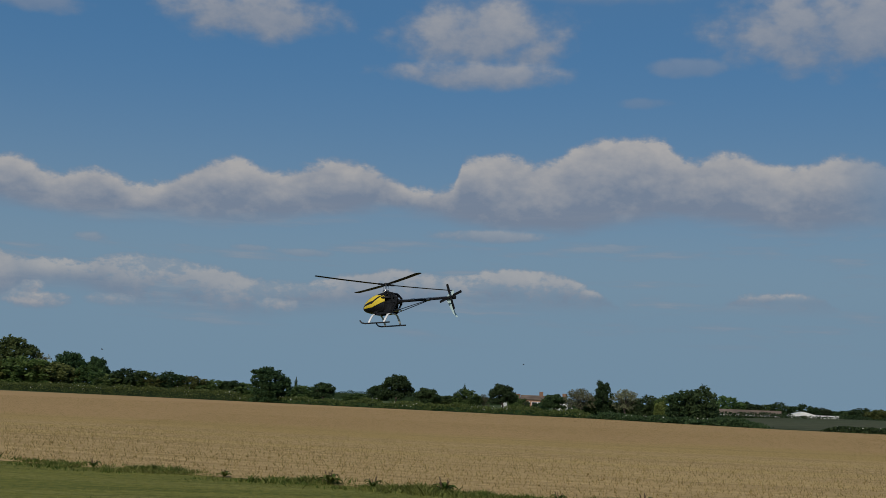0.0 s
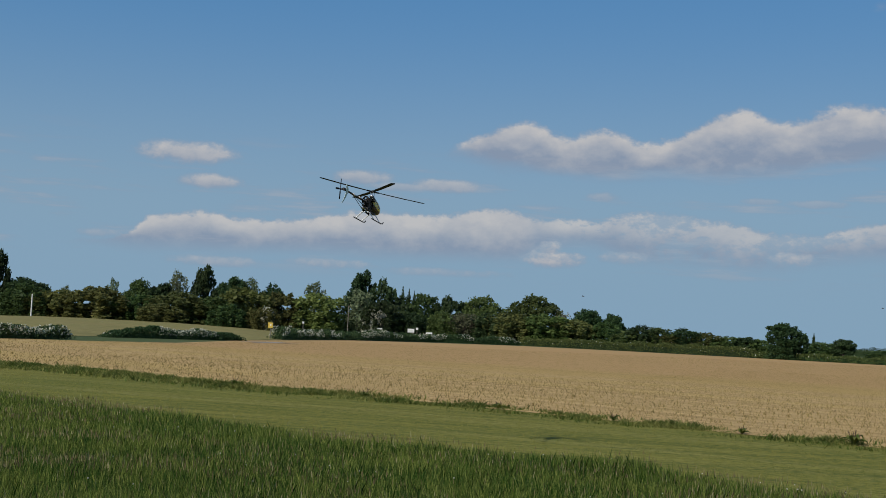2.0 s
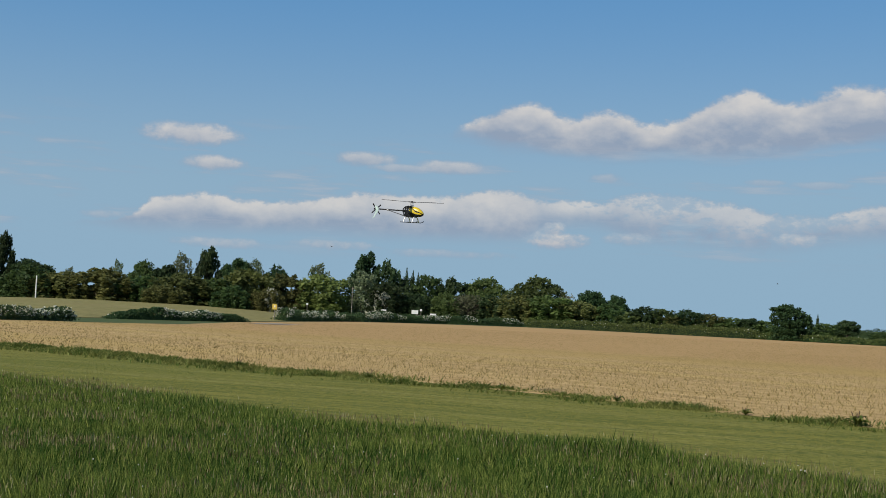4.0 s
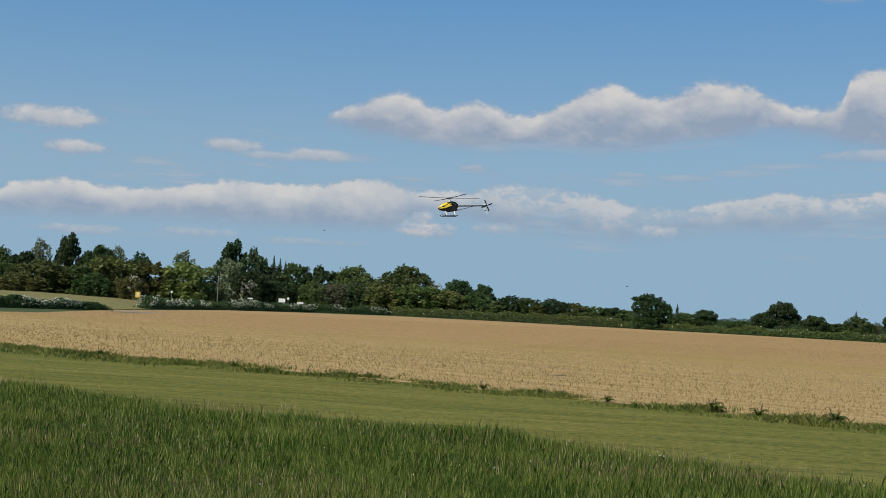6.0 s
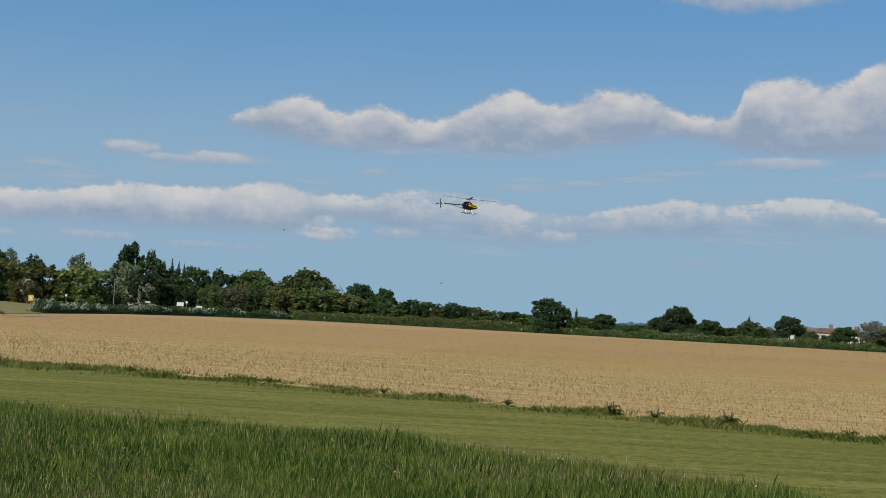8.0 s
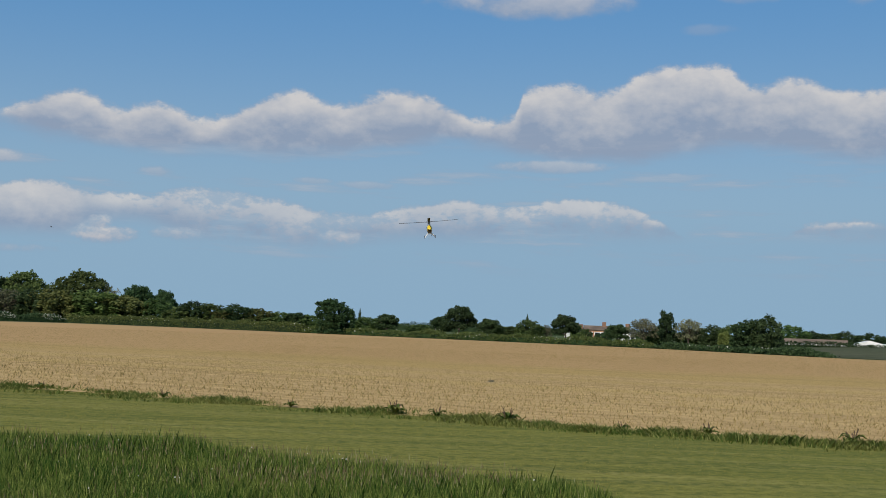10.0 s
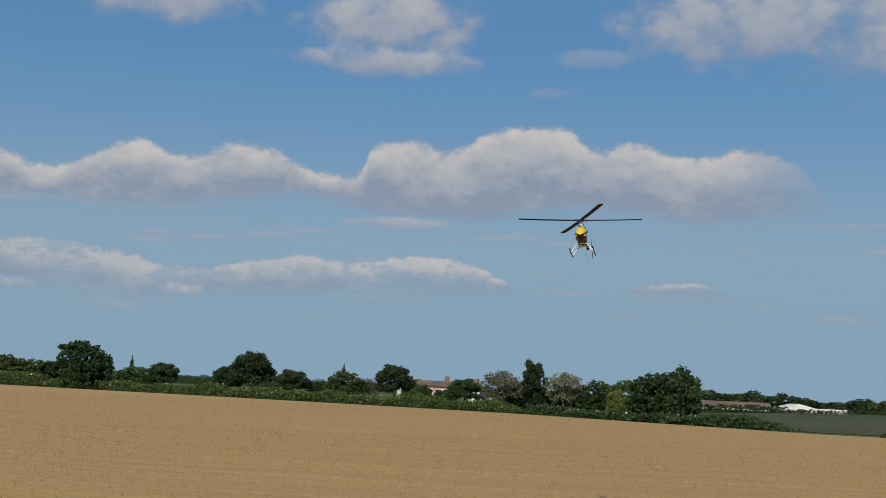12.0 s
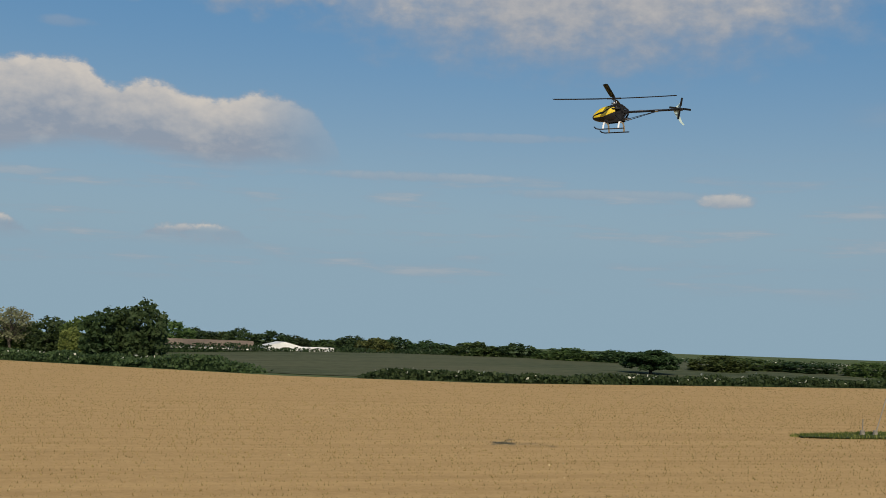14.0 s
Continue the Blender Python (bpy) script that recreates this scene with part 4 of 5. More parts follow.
def build_trees():
    d = 238
    # the wood: tall trees at the back
    for kind, a, top, w in (("dark_thicket", -37.2, 1.2, 2.2), ("tall_tree", -40.9, 2.6, 1.3), ("dark_oak", -39.8, 1.72, 2.3), ("dark_thicket", -40.7, 1.15, 1.7), ("dark_thicket", -39.0, 1.2, 1.8), ("tall_light_tree", -38.1, 1.3, 1.0), ("tall_light_tree", -36.1, 1.7, 1.0), ("old_oak", -35.0, 1.8, 1.5), ("dark_oak", -34.0, 1.75, 1.6), ("tall_light_tree", -33.3, 2.15, 1.5), ("tall_tree", -32.1, 2.42, 1.7),
                            ("dark_oak", -30.8, 2.2, 1.7), ("tall_light_tree", -30.0, 2.0, 1.7), ("dark_thicket", -29.0, 1.8, 1.3), ("tall_light_tree", -27.1, 1.95, 1.8)):
        grow(kind, a, top, w, d + 22)
    for kind, a, top, w in (("tall_tree", -25.0, 2.5, 1.9), ("dark_thicket", -24.0, 2.2, 1.5), ("poplar", -23.1, 1.9, 0.6), ("poplar", -22.8, 1.8, 0.6), ("poplar", -22.55, 1.72, 0.55),
                            ("dark_thicket", -23.2, 1.45, 2.0), ("thicket", -22.0, 1.62, 1.9), ("dark_thicket", -20.9, 1.58, 1.8), ("old_oak", -19.4, 1.7, 2.2), ("old_oak", -17.1, 1.82, 2.6),
                            ("grey_tree", -15.9, 1.3, 1.2), ("oak", -14.6, 1.37, 1.6), ("dark_oak", -13.4, 1.2, 1.15)):
        grow(kind, a, top, w, d + 8)
    # the wood: bushy edge
    for kind, a, top, w in (("olive_thicket", -38.6, 1.1, 2.6), ("olive_thicket", -36.9, 1.34, 3.4), ("thicket", -35.0, 1.05, 2.4), ("olive_thicket", -33.3, 1.28, 3.2), ("light_thicket", -30.3, 1.62, 3.0),
                            ("thicket", -31.8, 1.1, 2.2), ("olive_thicket", -28.7, 1.45, 2.2), ("light_thicket", -26.9, 1.5, 2.8), ("tall_light_tree", -25.1, 1.7, 2.6), ("thicket", -39.8, 1.3, 2.4)):
        grow(kind, a, top, w, d)
    for kind, a, top, w in (("dark_thicket", -24.0, 1.32, 1.9), ("blossom_tree", -24.35, 0.95, 1.1), ("olive_thicket", -29.4, 0.75, 1.6), ("blossom_tree", -29.2, 0.85, 0.7), ("grey_tree", -20.2, 0.98, 1.9),
                            ("olive_thicket", -18.2, 0.95, 2.5), ("light_thicket", -16.4, 0.98, 2.7), ("olive_thicket", -15.2, 0.78, 2.4), ("thicket", -13.8, 0.72, 1.8), ("thicket", -21.3, 0.9, 1.6),
                            ("dark_thicket", -19.3, 0.9, 1.7), ("dark_thicket", -22.6, 0.8, 1.5), ("thicket", -31.0, 0.8, 1.8), ("olive_thicket", -34.0, 0.75, 2.2), ("thicket", -17.3, 0.7, 1.7)):
        grow(kind, a, top, w, d - 14)
    # the low wood behind the hedge
    for kind, a, top, w in (("dark_thicket", -12.2, 0.64, 1.6), ("thicket", -11.3, 0.56, 1.6), ("dark_thicket", -10.2, 0.58, 1.6), ("olive_thicket", -9.2, 0.44, 1.5), ("thicket", -8.2, 0.3, 1.5),
                            ("dark_oak", -7.5, 0.37, 1.3), ("thicket", -6.9, 0.22, 1.3), ("olive_thicket", -10.8, 0.35, 1.8), ("thicket", -8.8, 0.2, 1.8), ("thicket", -12.6, 0.4, 1.8)):
        grow(kind, a, top, w, 205)
    # single trees along the hedge
    grow("leaning_oak", -5.8, 0.95, 1.85, 163)
    for kind, a, top, w, dist in (("poplar", -4.6, 0.56, 0.45, 185), ("thicket", -4.2, 0.2, 1.9, 178), ("oak", -3.35, 0.44, 1.3, 175), ("thicket", -1.8, -0.05, 1.5, 190), ("oak", -0.85, 0.42, 1.25, 156),
                                  ("oak", 0.0, 0.95, 1.75, 153), ("dark_oak", 1.4, 0.38, 1.5, 151), ("poplar", 3.1, 0.55, 0.5, 150), ("thicket", 3.2, 0.32, 1.5, 149), ("grey_tree", 4.0, 0.2, 0.7, 150),
                                  ("dark_oak", 4.85, 0.7, 1.55, 145), ("thicket", 5.4, 0.15, 0.8, 150), ("dark_oak", 7.2, 0.33, 1.4, 142), ("thicket", 2.3, 0.0, 2.0, 195), ("grey_tree", 8.4, 0.66, 1.8, 138),
                                  ("tall_tree", 9.4, 0.88, 1.35, 136), ("grey_tree", 10.4, 0.7, 1.7, 136), ("dark_thicket", 11.5, 0.36, 1.5, 135), ("light_thicket", 12.3, 0.42, 1.3, 132),
                                  ("dark_thicket", 13.0, 0.62, 1.8, 126), ("dark_thicket", 13.8, 0.85, 1.7, 125), ("thicket", 9.0, 0.2, 1.8, 140), ("thicket", 10.6, 0.15, 1.8, 138), ("light_thicket", 12.0, 0.12, 0.8, 130), ("thicket", 5.8, 0.0, 0.8, 152), ("dark_thicket", 6.6, -0.12, 0.9, 152)):
        grow(kind, a, top, w * 0.88, dist)
    # far trees behind the sheds and out to the end of the field
    for kind, a, top, w, dist in (("thicket", 14.9, 0.54, 1.6, 215), ("dark_thicket", 15.8, 0.34, 1.4, 220), ("thicket", 16.5, 0.25, 1.4, 225), ("dark_thicket", 17.1, 0.38, 1.1, 220), ("dark_thicket", 18.1, 0.32, 1.6, 222),
                                  ("dark_thicket", 18.9, 0.22, 1.4, 225), ("thicket", 19.8, 0.12, 1.4, 225), ("dark_thicket", 20.6, 0.26, 1.5, 215), ("olive_thicket", 21.3, 0.23, 1.3, 212), ("dark_thicket", 22.0, 0.27, 1.4, 214),
                                  ("dark_thicket", 23.0, 0.2, 1.6, 210), ("thicket", 24.3, 0.2, 1.8, 205), ("dark_thicket", 25.6, 0.2, 1.8, 205), ("thicket", 27.0, 0.12, 1.9, 200), ("dark_thicket", 28.4, 0.1, 2.0, 200),
                                  ("dark_oak", 28.2, 0.2, 1.7, 170), ("thicket", 31.0, 0.05, 1.8, 185), ("thicket", 32.4, 0.0, 2.2, 195), ("dark_thicket", 34.0, -0.05, 2.2, 195), ("thicket", 35.8, 0.0, 1.6, 190),
                                  ("dark_thicket", 38.0, 0.1, 1.8, 190), ("thicket", 40.0, 0.15, 2.2, 190), ("dark_thicket", 42.5, 0.2, 2.4, 185)):
        grow(kind, a, top - 0.1, w, dist * 0.76)


# ---- far land and buildings ----
def build_bank():
    """The grassy bank that rises behind the flowering hedge."""
    bm = bmesh.new()
    nx, ny = 28, 8
    grid = []
    for i in range(nx + 1):
        a = radians(-46 + 17.8 * i / nx)
        near = float(np.interp(math.degrees(a), [-46, -40, -36, -30, -28.2], [100, 104, 124, 135, 155]))
        row = []
        for j in range(ny + 1):
            d = near + (240 - near) * j / ny
            rise = float(np.interp(math.degrees(a), [-46, -38, -33, -29.5, -28.2], [1.25, 1.6, 1.4, 0.8, 0.4])) * min(1.0, (d - near) / 0.8 / (240 - near)) + 0.04
            rise += 0.12 * noise.noise(Vector((i * 0.5, j * 0.5, 0)))
            row.append(bm.verts.new((d * math.sin(a), d * math.cos(a), max(0.035, rise) if 0 < j else 0.035)))
        grid.append(row)
    for i in range(nx):
        for j in range(ny):
            bm.faces.new((grid[i][j], grid[i][j + 1], grid[i + 1][j + 1], grid[i + 1][j]))
    tagged(part("grass_bank", bm, BANK, smooth=True), "dry olive grass bank below the wood", "bank", kind="structure")
    bm = bmesh.new()
    c = at_bearing(-29.8, 118)
    for k in range(14):
        x0, x1 = c.x - 1.8 + k * 0.26, c.x - 1.8 + (k + 1) * 0.26
        y0, y1 = c.y + 0.8 * math.sin(k * 0.5), c.y + 0.8 * math.sin((k + 1) * 0.5)
        bm.faces.new([bm.verts.new(v) for v in ((x0, y0, 0.05), (x1, y1, 0.05), (x1, y1 + 6, 0.06), (x0, y0 + 6, 0.06))])
    tagged(part("track", bm, TRACK), "pale gravel track at the hedge gap", "track", kind="structure")


ROOF_TILE = material("brown_clay_tiles", (0.17, 0.095, 0.062), (0.28, 0.165, 0.11), 2.0, 0.85, bump=0.4)
BRICK_ORANGE = material("orange_brick_wall", (0.36, 0.19, 0.11), (0.50, 0.29, 0.18), 1.5, 0.9)
WHITE_WALL = material("white_painted_wall", (0.66, 0.66, 0.63), (0.80, 0.80, 0.77), 1.5, 0.8)
SLATE = material("grey_slate", (0.06, 0.06, 0.065), (0.12, 0.12, 0.125), 2.0, 0.7)
DARK_GLASS = material("dark_window_glass", (0.02, 0.025, 0.03), (0.04, 0.045, 0.05), 2.0, 0.2)
SHED_ROOF = material("rusty_brown_sheet", (0.10, 0.075, 0.055), (0.20, 0.15, 0.11), 0.7, 0.8)
SHEETING = material("white_plastic_sheeting", (0.62, 0.62, 0.60), (0.82, 0.82, 0.79), 0.6, 0.6)
SIGN_YELLOW = material("yellow_sign_face", (0.62, 0.42, 0.06), (0.72, 0.52, 0.10), 3.0, 0.6)
SIGN_WHITE = material("white_board", (0.66, 0.66, 0.63), (0.78, 0.78, 0.75), 3.0, 0.6)
POST = material("weathered_post", (0.16, 0.14, 0.11), (0.30, 0.27, 0.22), 4.0, 0.9)


def house(pos, turn, w, d, eaves, ridge, wall_mat, roof_mat, label):
    root = thing("house", Matrix.Translation(pos) @ Matrix.Rotation(radians(turn), 4, "Z"), label, "house", "far houses")
    bm = bmesh.new()
    box(bm, 0, 0, eaves / 2, w, d, eaves)
    for s in (-1, 1):
        vs = [bm.verts.new((s * w / 2, -d / 2, eaves)), bm.verts.new((s * w / 2, d / 2, eaves)), bm.verts.new((s * w / 2, 0, ridge))]
        bm.faces.new(vs)
    part("wall", bm, wall_mat, root)
    bm = bmesh.new()
    for s in (-1, 1):
        slope = math.atan2(ridge - eaves, d / 2)
        run = math.hypot(ridge - eaves, d / 2) + 0.3
        box(bm, 0, s * d / 4 * 1.02, (eaves + ridge) / 2 + 0.04, w + 0.5, run, 0.14, 0.02, Matrix.Rotation(-s * slope, 4, "X"))
    roof = part("roof", bm, roof_mat, root)
    bm = bmesh.new()
    box(bm, w * 0.36, 0, ridge + 0.25, 0.55, 0.55, 0.9, 0.03)
    part("chimney", bm, ROOF_TILE, roof, "brick chimney")
    for k in (-0.3, 0.05, 0.32):
        bm = bmesh.new()
        box(bm, w * k, -d / 2 - 0.012, eaves * 0.55, 0.9, 0.06, 0.95, 0.01)
        win = part("window", bm, SIGN_WHITE, root)
        bm = bmesh.new()
        box(bm, w * k, -d / 2 - 0.046, eaves * 0.55, 0.74, 0.01, 0.79)
        part("pane", bm, DARK_GLASS, win)
    return root


def build_buildings():
    house(at_bearing(6.25, 185), -4, 3.2, 2.6, 1.72, 2.2, BRICK_ORANGE, SHED_ROOF, "low orange brick cottage with a tiled roof behind the hedge")
    house(at_bearing(7.6, 185), 66, 2.3, 2.0, 1.4, 2.06, WHITE_WALL, SLATE, "small white gabled house among the trees")
    house(at_bearing(5.3, 190), 20, 2.6, 2.2, 1.35, 1.8, WHITE_WALL, SLATE, "small white outbuilding behind the hedge")
    # the low white tunnel with its lean-to
    root = thing("barn", Matrix.Translation(at_bearing(18.1, 150, 0.84)) @ Matrix.Rotation(radians(-14), 4, "Z") @ Matrix.Diagonal((0.69, 0.69, 0.72, 1)), "low white gabled barn beyond the pasture", "barn")
    bm = bmesh.new()
    prof = [(-2.2, 0), (-2.2, 0.42), (-1.1, 0.70), (0, 0.96), (1.1, 0.70), (2.2, 0.42), (2.2, 0)]
    a = [bm.verts.new((x, -4, z)) for x, z in prof]
    b = [bm.verts.new((x, 4, z)) for x, z in prof]
    for k in range(len(prof) - 1):
        bm.faces.new((a[k], a[k + 1], b[k + 1], b[k]))
    bm.faces.new(a), bm.faces.new(b[::-1])
    part("shell", bm, SHEETING, root)
    bm = bmesh.new()
    box(bm, 3.9, -2.9, 0.24, 3.4, 2.0, 0.48, 0.03)
    part("lean_to", bm, SHEETING, root, "flat-roofed white lean-to")
    bm = bmesh.new()
    box(bm, 0.2, -4.02, 0.2, 0.7, 0.06, 0.4, 0.01)
    part("door", bm, TRACK, root)
    root = thing("long_shed", Matrix.Translation(at_bearing(15.9, 147, 0.82)) @ Matrix.Rotation(radians(-15), 4, "Z") @ Matrix.Diagonal((0.78, 0.78, 0.78, 1)), "long low shed with a brown sheet roof", "shed")
    bm = bmesh.new()
    box(bm, 0, 0, 0.16, 8.4, 2.4, 0.32)
    part("wall", bm, WHITE_WALL, root)
    bm = bmesh.new()
    for s in (-1, 1):
        box(bm, 0, s * 0.68, 0.58, 8.8, 1.55, 0.06, 0.01, Matrix.Rotation(-s * 0.36, 4, "X"))
    part("roof", bm, SHED_ROOF, root)
    for k in range(4):
        bm = bmesh.new()
        box(bm, -3.2 + 2.1 * k, -1.21, 0.15, 0.7, 0.05, 0.28, 0.01)
        part("shutter", bm, TRACK, root)


def board_sign(name, pos, w, h, z, mat, label, posts=1, round_face=False):
    root = thing(name, Matrix.Translation(pos) @ Matrix.Rotation(radians(-math.degrees(math.atan2(pos[0], pos[1]))), 4, "Z"), label, "sign", "signs by the track")
    bm = bmesh.new()
    if round_face:
        rod(bm, (0, -0.05, z), (0, -0.02, z), w / 2, w / 2, 20)
    else:
        box(bm, 0, -0.04, z, w, 0.04, h, 0.01)
    face = part("board", bm, mat, root)
    if not round_face:
        bm = bmesh.new()
        box(bm, 0, -0.064, z + h * 0.05, w * 0.3, 0.006, h * 0.36)
        part("marking", bm, SIGN_WHITE if mat is SIGN_YELLOW else WHITE_WALL, face, "plain block in place of the sign's marking")
    for k in range(posts):
        bm = bmesh.new()
        x = 0 if posts == 1 else (-0.4 + 0.8 * k) * w
        rod(bm, (x, 0, 0), (x, 0, z + h / 2), 0.04, 0.04, 8)
        part("post", bm, POST, root)


def build_signs():
    board_sign("road_sign", at_bearing(-29.05, 150), 0.56, 0.66, 1.7, SIGN_YELLOW, "yellow square sign on a post at the hedge gap")
    board_sign("notice_board", at_bearing(-22.64, 206), 1.1, 0.62, 1.75, SIGN_WHITE, "white notice board standing by the hedge", 2)
    board_sign("round_sign", at_bearing(-22.36, 206), 0.4, 0.4, 2.1, SIGN_WHITE, "small round white sign on a post", 1, True)
    board_sign("low_board", at_bearing(-24.07, 196), 0.8, 0.2, 1.85, SIGN_WHITE, "narrow white board above the blossoming hedge", 2)
    board_sign("low_board", at_bearing(-21.8, 206), 1.0, 0.3, 1.45, SIGN_WHITE, "long low white board by the hedge", 2)
    board_sign("marker_post", at_bearing(-27.58, 172), 0.26, 0.28, 2.25, SIGN_WHITE, "thin white marker post above the hedge", 1)
    for a, dist, tall, thick, mat, label in ((-25.55, 206, 5.4, 0.07, POST, "weathered grey wooden pole before the wood"), (-39.5, 225, 5.4, 0.13, SIGN_WHITE, "tall white pole at the edge of the wood")):
        root = thing("utility_pole", Matrix.Translation(at_bearing(a, dist)), label, "pole", "poles before the wood")
        bm = bmesh.new()
        rod(bm, (0, 0, 0), (0.05, 0, tall), thick, thick * 0.75, 10)
        part("pole", bm, mat, root)
        bm = bmesh.new()
        box(bm, 0.05, 0, tall - 0.15, 0.35, 0.06, 0.07, 0.01)
        part("cross_arm", bm, POST, root)
    # grass pad with marker posts at the field's far corner
    bm = bmesh.new()
    ring = [(29.9 + 9 * (0.5 - 0.5 * math.cos(t)) + 0.4 * math.sin(3 * t), 69.1 + 0.9 * math.sin(t), 0.05) for t in np.linspace(0, 2 * math.pi, 25)[:-1]]
    bm.faces.new([bm.verts.new(v) for v in ring])
    tagged(part("grass_pad", bm, ROUGH), "narrow strip of green grass left in the field", "grass pad", kind="structure")
    p = scatter(9000, 29.8, 39, 68, 70.2, lambda x, y: ((x - 34.4) / 4.7) ** 2 + ((y - 69.1) / 1.0) ** 2 < 1)
    tagged(new("pad_grass", mesh_from_arrays("pad_grass", blades(p, rng.uniform(0.04, 0.10, len(p)), np.full(len(p), 0.03), 0.6), 5, WEED)), "short green grass round the marker posts", "grass", kind="stuff")
    for x, lean, tall in ((31.9, 0.05, 0.35), (32.3, 0.42, 0.95)):
        root = thing("marker_pole", Matrix.Translation((x, 69.2, 0.05)), "thin pale pole leaning in the grass", "pole", "poles in the field")
        bm = bmesh.new()
        rod(bm, (0, 0, 0), (lean * tall, 0, tall), 0.014, 0.012, 8)
        part("pole", bm, POST, root)
        bm = bmesh.new()
        rod(bm, (0, 0, -0.02), (0, 0, 0.1), 0.06, 0.05, 8)
        part("socket", bm, POST, root)


# ---- verge plants ----
def build_docks():
    first = None
    for k, (x, s) in enumerate(((-1.15, 1.25), (-0.35, 1.0), (0.9, 1.3), (4.2, 1.0), (6.3, 1.2), (8.6, 1.0), (-6.0, 0.9), (-9.0, 0.9), (-13.0, 1.0), (2.8, 0.8), (-3.2, 0.8), (11.5, 1.1), (-17.5, 1.1), (7.4, 0.9))):
        m = Matrix.Translation((x, float(line_at(VERGE, x)) + 0.05, 0.0)) @ Matrix.Rotation(k * 1.9, 4, "Z")
        if first is None:
            root = thing("dock_plant", Matrix.Identity(4), "broad-leaved weed with brown stalks on the field edge", "weed", "weeds on the field edge")
            bm = bmesh.new()
            for a in range(4):
                t = a * 1.7
                rod(bm, (0, 0, 0), (0.13 * math.cos(t), 0.13 * math.sin(t), 0.25 + 0.04 * a), 0.008, 0.004, 6)
                for j in range(5):
                    z = 0.13 + 0.035 * j + 0.03 * a
                    made = bmesh.ops.create_icosphere(bm, subdivisions=1, radius=0.016 + 0.004 * (j % 2))["verts"]
                    f = z / (0.25 + 0.04 * a)
                    bmesh.ops.translate(bm, verts=made, vec=(0.13 * f * math.cos(t), 0.13 * f * math.sin(t), min(z, 0.25 + 0.04 * a)))
            part("stalk", bm, DRY_WEED, root, "brown seeded stalks")
            for a in range(11):
                bm = bmesh.new()
                t, tilt = a * 2.4, 0.35 + 0.12 * (a % 4)
                rib = []
                for j in range(6):
                    u = j / 5
                    r = 0.30 * u
                    z = 0.03 + 0.30 * tilt * math.sin(u * 2.4)
                    w = 0.065 * math.sin(math.pi * min(1, 0.08 + u * 0.9)) + 0.002
                    c, s_ = math.cos(t), math.sin(t)
                    rib.append([bm.verts.new((c * r - s_ * q * w, s_ * r + c * q * w, z + 0.02 * abs(q))) for q in (-1, 0, 1)])
                for p, q in zip(rib, rib[1:]):
                    for i in range(2):
                        bm.faces.new((p[i], p[i + 1], q[i + 1], q[i]))
                part("leaf", bm, WEED, root)
            s *= 0.62
            root.matrix_basis = m @ Matrix.Diagonal((s, s, s, 1))
            first = root
        else:
            ob = copy_thing(first, m)
            s *= 0.62
            ob.matrix_basis = m @ Matrix.Diagonal((s, s, s, 1))


# ---- the helicopter: forward +X, left +Y, origin at the rotor hub ----
YELLOW = material("yellow_canopy_paint", (0.70, 0.50, 0.02), (0.80, 0.60, 0.04), 8.0, 0.3, coat=0.5)
BLADE_BLACK = material("black_rotor_blade", (0.004, 0.004, 0.004), (0.010, 0.010, 0.010), 8.0, 0.6, specular=0.15)
GLOSS_BLACK = material("black_canopy_paint", (0.006, 0.006, 0.007), (0.014, 0.014, 0.016), 8.0, 0.35, coat=0.12, specular=0.3)
CARBON = material("black_carbon_plate", (0.006, 0.006, 0.007), (0.018, 0.018, 0.02), 30.0, 0.5, specular=0.25)
RUBBER = material("dark_skid_tube", (0.012, 0.012, 0.013), (0.03, 0.03, 0.032), 20.0, 0.6)
WHITE_PLASTIC = material("white_skid_plastic", (0.72, 0.72, 0.72), (0.82, 0.82, 0.82), 10.0, 0.4)
STEEL = material("bright_steel", (0.35, 0.35, 0.36), (0.55, 0.55, 0.56), 20.0, 0.3, metal=1.0)
FIN_TEAL = material("pale_teal_fin", (0.42, 0.58, 0.56), (0.62, 0.74, 0.72), 14.0, 0.4)


def canopy_ring(x, zc, hw, hh, n=144):
    out = []
    for k in range(n):
        t = 2 * math.pi * k / n
        c, s = math.cos(t), math.sin(t)
        out.append(Vector((x, hw * math.copysign(abs(c) ** 0.85, c), zc + hh * math.copysign(abs(s) ** 0.9, s))))
    return out


